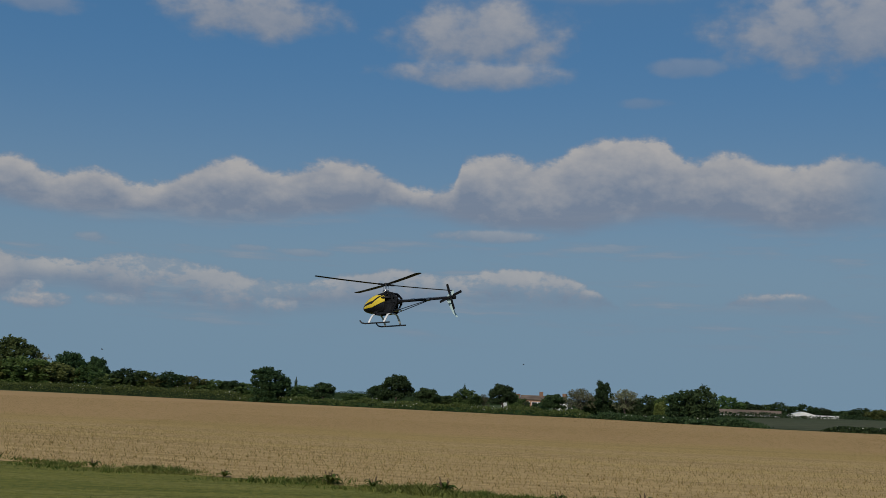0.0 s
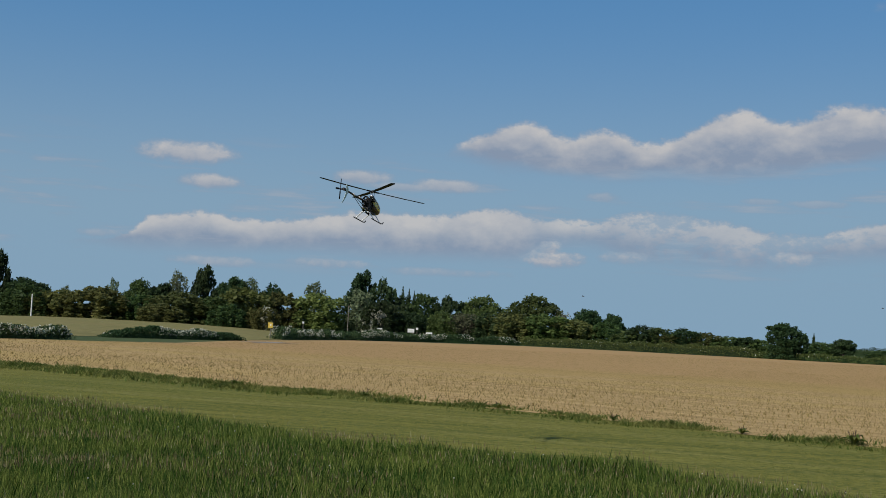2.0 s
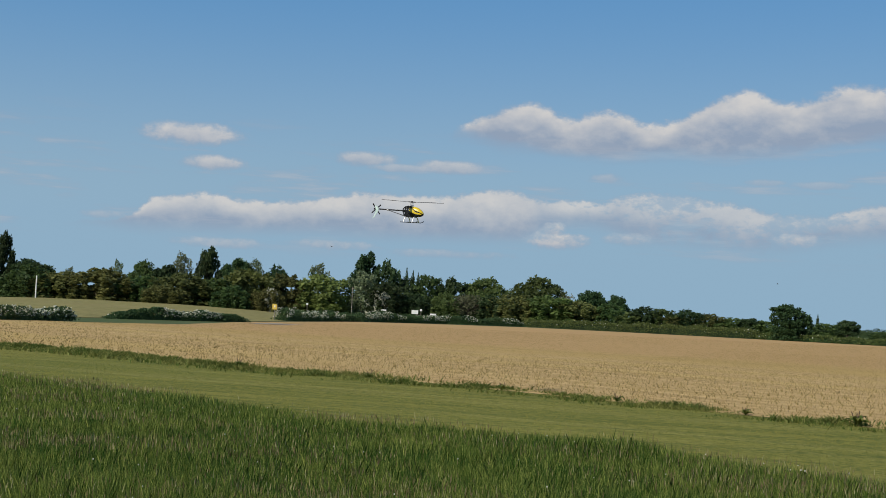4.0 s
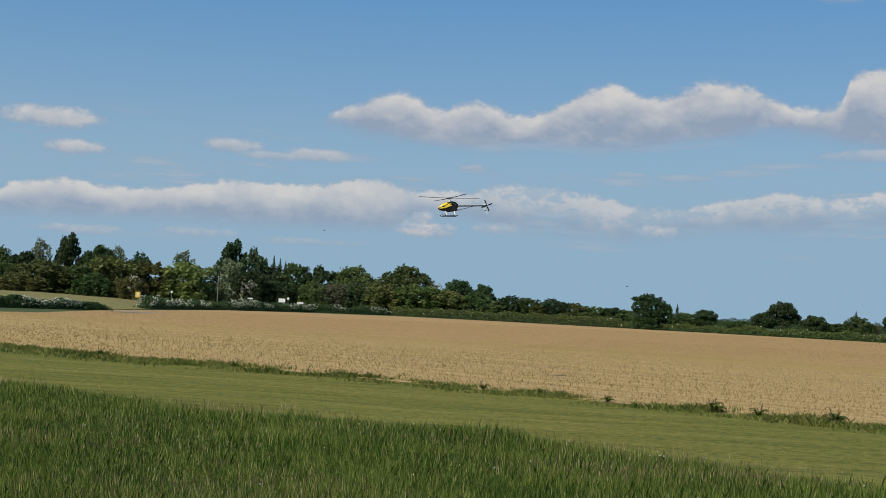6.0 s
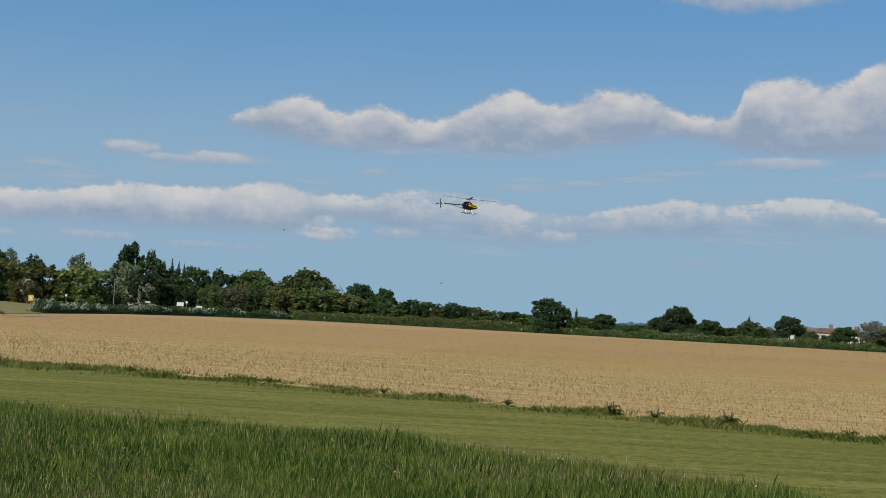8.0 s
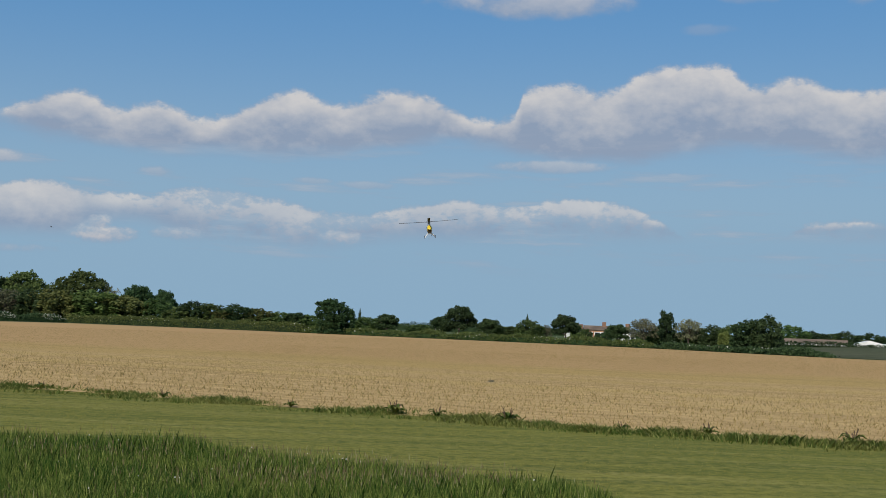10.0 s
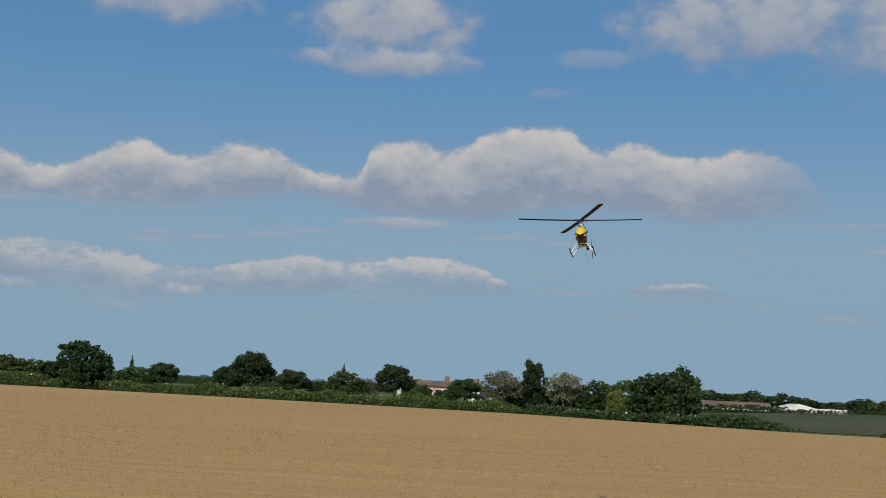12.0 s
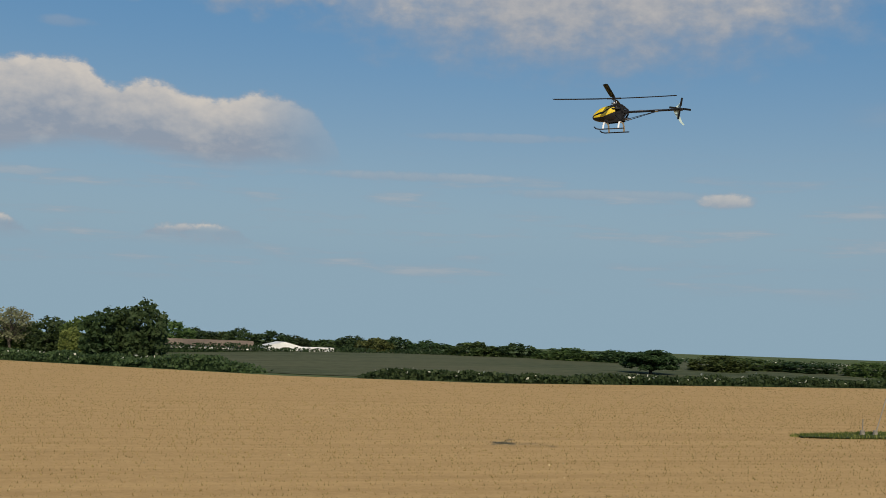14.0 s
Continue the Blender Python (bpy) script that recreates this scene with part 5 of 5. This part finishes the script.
def build_helicopter():
    heli = thing("model_helicopter", Matrix.Identity(4), "yellow and black model helicopter flying over the field", "helicopter")
    sections = [(0.305, -0.238, 0.004, 0.006), (0.295, -0.236, 0.030, 0.026), (0.272, -0.231, 0.052, 0.048), (0.24, -0.224, 0.069, 0.066), (0.20, -0.215, 0.080, 0.084),
                (0.15, -0.207, 0.087, 0.097), (0.10, -0.202, 0.088, 0.104), (0.05, -0.199, 0.085, 0.107), (0.0, -0.198, 0.078, 0.106), (-0.035, -0.198, 0.07, 0.10)]
    sections = [(x * 0.93, z, w * 0.84, h) for x, z, w, h in sections]
    fine = []
    for p, q in zip(sections, sections[1:]):
        fine += [tuple(a + (b - a) * k / 10 for a, b in zip(p, q)) for k in range(10)]
    sections = fine + [sections[-1]]
    rings = [canopy_ring(*s) for s in sections]
    n = len(rings[0])

    def shade(i, k):
        """Which paint a patch of the canopy has: yellow above, black flash and belly."""
        t = 360 * (k + 0.5) / n
        t = t if t <= 90 else (180 - t if t <= 270 else t - 360)
        x = (sections[i][0] + sections[i + 1][0]) / 2
        line = 14 + 42 * max(0.0, 0.12 - x) / 0.12
        if t > line:
            return 0
        if t > line - 13:
            return 1
        return 0 if t > -20 + 160 * max(0.0, 0.13 - x) and x < 0.255 else 1

    for which, mat, name in ((0, YELLOW, "canopy"), (1, GLOSS_BLACK, "canopy_flash")):
        bm = bmesh.new()
        for i in range(len(rings) - 1):
            for k in range(n):
                if shade(i, k) == which:
                    q = [rings[i][k], rings[i][(k + 1) % n], rings[i + 1][(k + 1) % n], rings[i + 1][k]]
                    bm.faces.new([bm.verts.new(v) for v in q])
        bmesh.ops.remove_doubles(bm, verts=bm.verts, dist=0.0005)
        ob = part(name, bm, mat, heli, "black flash and belly of the canopy" if which else "yellow canopy shell", True)
        solid = ob.modifiers.new("shell", "SOLIDIFY")
        solid.thickness = 0.002
    for s in (-1, 1):
        bm = bmesh.new()
        out = [(0.06, -0.115), (-0.05, -0.09), (-0.12, -0.105), (-0.175, -0.155), (-0.175, -0.21), (-0.12, -0.30), (0.09, -0.312), (0.12, -0.26)]
        bars = list(zip(out, out[1:] + out[:1])) + [((0.06, -0.115), (-0.12, -0.30)), ((-0.05, -0.09), (0.09, -0.312)), ((-0.12, -0.105), (-0.12, -0.30)), ((-0.175, -0.19), (0.12, -0.20))]
        for (x0, z0), (x1, z1) in bars:
            p, q = Vector((x0, s * 0.046, z0)), Vector((x1, s * 0.046, z1))
            box(bm, *((p + q) / 2), (q - p).length + 0.012, 0.004, 0.024, 0.001, Matrix.Rotation(-math.atan2(z1 - z0, x1 - x0), 4, "Y"))
        part("side_frame", bm, CARBON, heli, "black carbon side frame with openings")
    bm = bmesh.new()
    box(bm, -0.06, 0, -0.24, 0.10, 0.088, 0.11, 0.008)
    box(bm, -0.12, 0, -0.20, 0.05, 0.08, 0.07, 0.006)
    for k in range(6):
        box(bm, -0.085, 0, -0.205 + 0.013 * k, 0.075, 0.086 - 0.004 * k, 0.005)
    part("engine", bm, CARBON, heli, "dark finned engine")
    bm = bmesh.new()
    box(bm, 0.045, 0, -0.255, 0.09, 0.07, 0.085, 0.012)
    part("fuel_tank", bm, GLOSS_BLACK, heli, "black fuel tank")
    bm = bmesh.new()
    box(bm, 0.03, 0, -0.165, 0.10, 0.05, 0.04, 0.004)
    part("receiver_tray", bm, CARBON, heli)
    bm = bmesh.new()
    rod(bm, (-0.09, 0, -0.285), (-0.20, 0.02, -0.275), 0.018, 0.015, 12)
    rod(bm, (-0.20, 0.02, -0.275), (-0.23, 0.02, -0.29), 0.008, 0.007, 10)
    part("silencer", bm, STEEL, heli, "steel exhaust silencer")
    bm = bmesh.new()
    rod(bm, (-0.03, 0, -0.15), (-0.03, 0, -0.135), 0.075, 0.075, 28)
    part("main_gear", bm, CARBON, heli, "dark gear wheel")
    bm = bmesh.new()
    for x in (-0.07, 0.02):
        for s in (-1, 1):
            box(bm, x, s * 0.03, -0.115, 0.03, 0.016, 0.034, 0.002)
    part("servo", bm, GLOSS_BLACK, heli, "small black servos")
    bm = bmesh.new()
    rod(bm, (0, 0, -0.20), (0, 0, 0.012), 0.006, 0.006, 12)
    part("mast", bm, STEEL, heli)
    bm = bmesh.new()
    rod(bm, (0, 0, -0.072), (0, 0, -0.058), 0.034, 0.03, 18)
    for k in range(4):
        t = k * math.pi / 2 + 0.5
        rod(bm, (0.03 * math.cos(t), 0.03 * math.sin(t), -0.065), (0.028 * math.cos(t + 0.3), 0.028 * math.sin(t + 0.3), -0.004), 0.0028, 0.0028, 6)
        rod(bm, (0.036 * math.cos(t), 0.036 * math.sin(t), -0.066), (0.04 * math.cos(t), 0.04 * math.sin(t), -0.13), 0.0028, 0.0028, 6)
    part("swashplate", bm, STEEL, heli, "steel swashplate with push rods")
    # landing gear
    for s in (-1, 1):
        bm = bmesh.new()
        tube(bm, [(-0.17, s * 0.14, -0.42), (0.15, s * 0.14, -0.42), (0.195, s * 0.14, -0.41), (0.222, s * 0.14, -0.385)], 0.0075, 10)
        part("skid", bm, RUBBER, heli, "dark skid tube")
    for x in (0.10, -0.10):
        bm = bmesh.new()
        curve = [(x + 0.01 * math.sin(t * 3), 0.14 * t, -0.415 + 0.10 * min(1.0, (1 - abs(t)) / 0.58)) for t in np.linspace(-1, 1, 13)]
        for a, b in zip(curve, curve[1:]):
            a, b = Vector(a), Vector(b)
            box(bm, *((a + b) / 2), 0.022, (b - a).length * 1.06, 0.010, 0.003, (b - a).to_track_quat("Y", "Z").to_matrix().to_4x4())
        part("skid_bow", bm, WHITE_PLASTIC, heli, "white arched skid strut")
    # tail
    bm = bmesh.new()
    rod(bm, (-0.10, 0, -0.19), (-0.85, 0, -0.19), 0.0135, 0.0125, 16)
    box(bm, -0.14, 0, -0.19, 0.09, 0.05, 0.05, 0.008)
    part("tail_boom", bm, CARBON, heli, "black tail boom", False)
    for s in (-1, 1):
        bm = bmesh.new()
        rod(bm, (-0.13, s * 0.042, -0.30), (-0.56, s * 0.008, -0.198), 0.0042, 0.0042, 8)
        part("boom_strut", bm, CARBON, heli, "thin black boom brace")
    bm = bmesh.new()
    rod(bm, (-0.54, 0, -0.19), (-0.58, 0, -0.19), 0.019, 0.019, 14)
    box(bm, -0.36, 0.0, -0.178, 0.05, 0.026, 0.016, 0.003)
    rod(bm, (-0.15, 0.022, -0.178), (-0.84, 0.02, -0.178), 0.002, 0.002, 6)
    part("tail_pushrod", bm, STEEL, heli, "thin rod and clamps along the boom")
    bm = bmesh.new()
    box(bm, -0.865, 0, -0.19, 0.055, 0.032, 0.036, 0.006)
    rod(bm, (-0.87, -0.01, -0.19), (-0.87, 0.062, -0.19), 0.005, 0.005, 10)
    part("tail_gearbox", bm, CARBON, heli)
    bm = bmesh.new()
    out = [(-0.775, -0.165), (-0.825, -0.13), (-0.85, -0.105), (-0.86, -0.15), (-0.84, -0.20), (-0.85, -0.27), (-0.885, -0.35), (-0.915, -0.39), (-0.895, -0.392), (-0.855, -0.35), (-0.805, -0.27), (-0.775, -0.215)]
    a = [bm.verts.new((x, -0.018, z)) for x, z in out]
    b = [bm.verts.new((x, -0.0215, z)) for x, z in out]
    bm.faces.new(a), bm.faces.new(b[::-1])
    for k in range(len(out)):
        bm.faces.new((a[k], a[(k + 1) % len(out)], b[(k + 1) % len(out)], b[k]))
    part("tail_fin", bm, FIN_TEAL, heli, "pale teal swept tail fin")
    # main rotor, four blades
    bm = bmesh.new()
    rod(bm, (0, 0, -0.014), (0, 0, 0.018), 0.022, 0.018, 16)
    for k in range(4):
        t = k * math.pi / 2
        c, s = math.cos(t), math.sin(t)
        box(bm, 0.055 * c, 0.055 * s, 0, 0.075, 0.024, 0.018, 0.004, Matrix.Rotation(t, 4, "Z"))
        rod(bm, (0.045 * c - 0.02 * s, 0.045 * s + 0.02 * c, 0.0), (0.045 * c - 0.034 * s, 0.045 * s + 0.034 * c, -0.006), 0.004, 0.004, 8)
    rotor = part("main_rotor", bm, CARBON, heli, "black four-armed rotor head")
    bm = bmesh.new()
    stations = [(0.085, 0.022, 0.026), (0.13, 0.030, 0.034), (0.21, 0.031, 0.037), (0.50, 0.031, 0.037), (0.772, 0.031, 0.037), (0.80, 0.024, 0.020)]
    loops = []
    for r, lead, trail in stations:
        z = 0.014 * (r / 0.8) ** 2
        twist = radians(1.5)
        row = []
        for y, h in ((lead, 0.0), (lead * 0.5, 0.0042), (-trail * 0.4, 0.003), (-trail, 0.0004), (-trail * 0.4, -0.0022), (lead * 0.5, -0.003)):
            row.append(bm.verts.new((r, y * math.cos(twist) - h * math.sin(twist), z + y * math.sin(twist) + h)))
        loops.append(row)
    for p, q in zip(loops, loops[1:]):
        for k in range(6):
            bm.faces.new((p[k], p[(k + 1) % 6], q[(k + 1) % 6], q[k]))
    bm.faces.new(loops[0]), bm.faces.new(loops[-1][::-1])
    blade = part("rotor_blade", bm, BLADE_BLACK, rotor)
    for k in range(1, 4):
        piece("rotor_blade", blade.data, rotor, Matrix.Rotation(k * math.pi / 2, 4, "Z"))
    # tail rotor, four blades, turning on its side axis
    bm = bmesh.new()
    rod(bm, (0, -0.008, 0), (0, 0.010, 0), 0.013, 0.011, 12)
    for k in range(4):
        t = k * math.pi / 2
        box(bm, 0.022 * math.cos(t), 0, 0.022 * math.sin(t), 0.03, 0.009, 0.011, 0.002, Matrix.Rotation(-t, 4, "Y"))
    tail = part("tail_rotor", bm, CARBON, heli, "black four-bladed tail rotor")
    tail.matrix_basis = pose(-0.87, 0.055, -0.19)
    bm = bmesh.new()
    box(bm, 0.087, 0, 0, 0.104, 0.003, 0.026, 0.001, Matrix.Rotation(0.12, 4, "X"))
    blade = part("tail_blade", bm, BLADE_BLACK, tail)
    for k in range(1, 4):
        piece("tail_blade", blade.data, tail, Matrix.Rotation(k * math.pi / 2, 4, "Y"))
    return heli, rotor, tail


def build_bird():
    FEATHER = material("dark_feathers", (0.02, 0.018, 0.016), (0.05, 0.045, 0.04), 20.0, 0.8)
    root = thing("bird", Matrix.Identity(4), "small dark bird gliding above the trees", "bird", "birds over the field")
    bm = bmesh.new()
    made = bmesh.ops.create_uvsphere(bm, u_segments=12, v_segments=8, radius=0.05)["verts"]
    bmesh.ops.scale(bm, vec=(2.6, 1, 1), verts=made)
    made = bmesh.ops.create_uvsphere(bm, u_segments=10, v_segments=6, radius=0.032)["verts"]
    bmesh.ops.translate(bm, vec=(0.14, 0, 0.015), verts=made)
    rod(bm, (0.165, 0, 0.013), (0.20, 0, 0.008), 0.009, 0.002, 6)
    part("body", bm, FEATHER, root)
    bm = bmesh.new()
    box(bm, -0.17, 0, 0, 0.12, 0.08, 0.008, 0.003)
    part("tail", bm, FEATHER, root)
    for s in (-1, 1):
        bm = bmesh.new()
        out = [(0.06, 0.03, 0.02), (0.09, 0.15, 0.07), (0.02, 0.30, 0.09), (-0.05, 0.26, 0.085), (-0.05, 0.12, 0.06), (-0.06, 0.03, 0.02)]
        a = [bm.verts.new((x, s * y, z)) for x, y, z in out]
        b = [bm.verts.new((x, s * y, z + 0.008)) for x, y, z in out]
        bm.faces.new(a), bm.faces.new(b[::-1])
        for k in range(len(out)):
            bm.faces.new((a[k], a[(k + 1) % 6], b[(k + 1) % 6], b[k]))
        part("wing", bm, FEATHER, root)
    return root


build_bank()
build_buildings()
build_signs()
build_trees()
build_hedges()
build_docks()
helicopter, main_rotor, tail_rotor = build_helicopter()
bird = build_bird()
bird.scale = (0.55, 0.55, 0.55)
other_bird = copy_thing(bird, Matrix.Identity(4))
build_field_cover()
build_verge()
build_mown_grass()
build_tall_grass()

# seconds, hub x, y, z, heading (degrees from +X, leftwards), nose down, bank to the right
FLIGHT = [
    (0, -0.16, 13.04, 2.84, 142.7, 2.9, 2.9),
    (0.2, -0.95, 13.20, 2.81, 142.8, 2.6, 2.9),
    (0.5, -2.06, 13.55, 2.68, 138.4, 2.2, 2.8),
    (0.7, -2.69, 13.79, 2.55, 135.3, 1, 2.6),
    (1, -3.89, 14.44, 2.70, 129.0, -0.9, 2.3),
    (1.2, -4.65, 14.67, 2.96, 119.7, -0.2, 2.7),
    (1.5, -5.54, 14.75, 3.09, 107.5, 0.8, 3.3),
    (1.7, -6.18, 15.33, 3.25, 99.5, 3.5, 3.8),
    (2, -7.31, 15.91, 3.64, 89.8, 7.7, 4.6),
    (2.2, -8.08, 16.75, 3.90, 82.1, 7.2, 4.5),
    (3.2, -9.57, 21.28, 4.23, 33.0, 4.9, 9.5),
    (4.3, -10.50, 26.04, 3.90, -24.1, 2.5, 2.5),
    (4.5, -10.88, 27.93, 4.27, -42.5, 2, 2.3),
    (4.7, -10.45, 28.09, 4.32, -71.3, 0.7, 3.2),
    (5, -9.94, 28.55, 4.30, -87.4, -1.2, 4.4),
    (5.2, -9.39, 28.20, 4.27, -100.7, 0.9, 3.4),
    (5.5, -8.34, 27.35, 4.11, -122.6, 3.9, 1.8),
    (6, -7.60, 28.05, 4.27, -156.6, 3.7, 1.6),
    (6.2, -7.55, 29.00, 4.39, -170.6, 4.1, 1.4),
    (6.5, -7.20, 29.42, 4.37, -200.7, 4.6, 1.2),
    (6.8, -7.25, 29.89, 4.39, -230.0, 3.9, 0.9),
    (7, -7.03, 30.42, 4.27, -255.1, 3.4, 0.7),
    (7.2, -7.11, 31.09, 4.26, -269.7, 3, 1.4),
    (8.2, -5.77, 36.42, 5.29, -342.8, 1.2, 10.7),
    (9.3, -2.97, 34.89, 5.32, -414.0, -0.8, 8.4),
    (9.5, -2.26, 34.60, 5.02, -426.5, -1.2, 9),
    (9.7, -1.68, 34.00, 4.70, -436.1, -1.3, 7.9),
    (10, -0.91, 33.08, 4.43, -448.5, -1.6, 6.2),
    (10.5, 0.18, 32.50, 4.12, -450.3, -2, 3),
    (10.8, 0.87, 31.04, 4.12, -452.6, -2, 2.4),
    (11, 1.57, 30.95, 4.01, -453.7, -2, 2),
    (11.2, 2.86, 35.06, 4.17, -453.6, -2.2, 1.7),
    (11.5, 3.92, 38.12, 3.93, -455.8, -2.6, 1.3),
    (11.8, 6.17, 47.15, 4.01, -462.3, -3.5, 4),
    (12, 7.79, 54.15, 3.82, -467.9, -4.1, 5.8),
    (12.2, 10.35, 61.40, 3.66, -477.7, -3.6, 7.1),
    (12.5, 14.56, 69.52, 3.29, -494.2, -2.8, 9.1),
    (12.7, 15.68, 70.72, 3.02, -509.1, -2.2, 7.6),
    (13, 17.73, 72.10, 2.66, -533.9, -1.3, 5.5),
    (13.2, 18.52, 71.17, 2.66, -545.2, -1.6, 5.4),
    (13.5, 19.50, 69.63, 3.18, -564.1, -2.1, 5.2),
    (13.7, 19.32, 66.17, 3.84, -575.7, -1, 3.1),
    (14, 19.93, 62.31, 4.95, -591.4, 0.7, 0.1),
]
# seconds, angle of the main rotor on its mast in degrees
SPIN = [(0, -117.7), (0.5, 567.8), (1, 1259), (1.5, 1952.9), (2, 2655.4), (4.5, 6186.8), (5, 6894.6), (5.5, 7555.2), (6, 8300.2), (6.5, 8962.2), (7, 9633.4), (9.5, 13154.6), (10, 13860), (10.5, 14535), (11, 15211), (11.5, 15897.5), (12, 16582.7), (12.5, 17244.2), (13, 17962.7), (13.5, 18655.6), (14, 19357.4)]
BIRD = [(0, -24, 102, 4.4), (1.5, -27.8, 101.2, 4.6), (1.7, -26.0, 101.7, 4.8), (4.3, -47.7, 93.4, 7.0), (5, -43.4, 95.5, 7.1), (5.2, -42.2, 96.0, 7.5), (6.2, -36.5, 98.3, 7.9),
        (6.8, -34.7, 98.9, 8.6), (7.2, -32.9, 99.5, 8.3), (9.5, -32.6, 99.6, 8.4), (14, -60, 84, 11)]
OTHER_BIRD = [(0, 12, 119, 5), (4.3, -13.8, 119.1, 5.7), (5, -14.2, 119.1, 5.3), (6.5, -14.7, 119.1, 4.2), (7.2, -16.4, 118.8, 4.1), (9.5, -40, 110, 8), (14, -80, 90, 12)]


def motions():
    walk(helicopter, [(t, pose(x, y, z, 0, 0, h) @ pose(0, 0, 0, 0, p, 0) @ pose(0, 0, 0, b)) for t, x, y, z, h, p, b in FLIGHT])
    times = [k / FPS for k in range(14 * FPS + 1)]
    turn = np.interp(times, [t for t, _ in SPIN], [v for _, v in SPIN])
    walk(main_rotor, [(t, pose(0, 0, 0, 0, 0, v)) for t, v in zip(times, turn)])
    walk(tail_rotor, [(t, pose(-0.87, 0.055, -0.19, 0, 61.0 * k + 20, 0)) for k, t in enumerate(times)])
    for ob, rows in ((bird, BIRD), (other_bird, OTHER_BIRD)):
        out = []
        for k, (t, x, y, z) in enumerate(rows):
            j = min(k, len(rows) - 2)
            way = math.degrees(math.atan2(rows[j + 1][2] - rows[j][2], rows[j + 1][1] - rows[j][1]))
            out.append((t, pose(x, y, z, 8, 0, 180 if abs(way) > 90 else 150)))
        walk(ob, out)


motions()
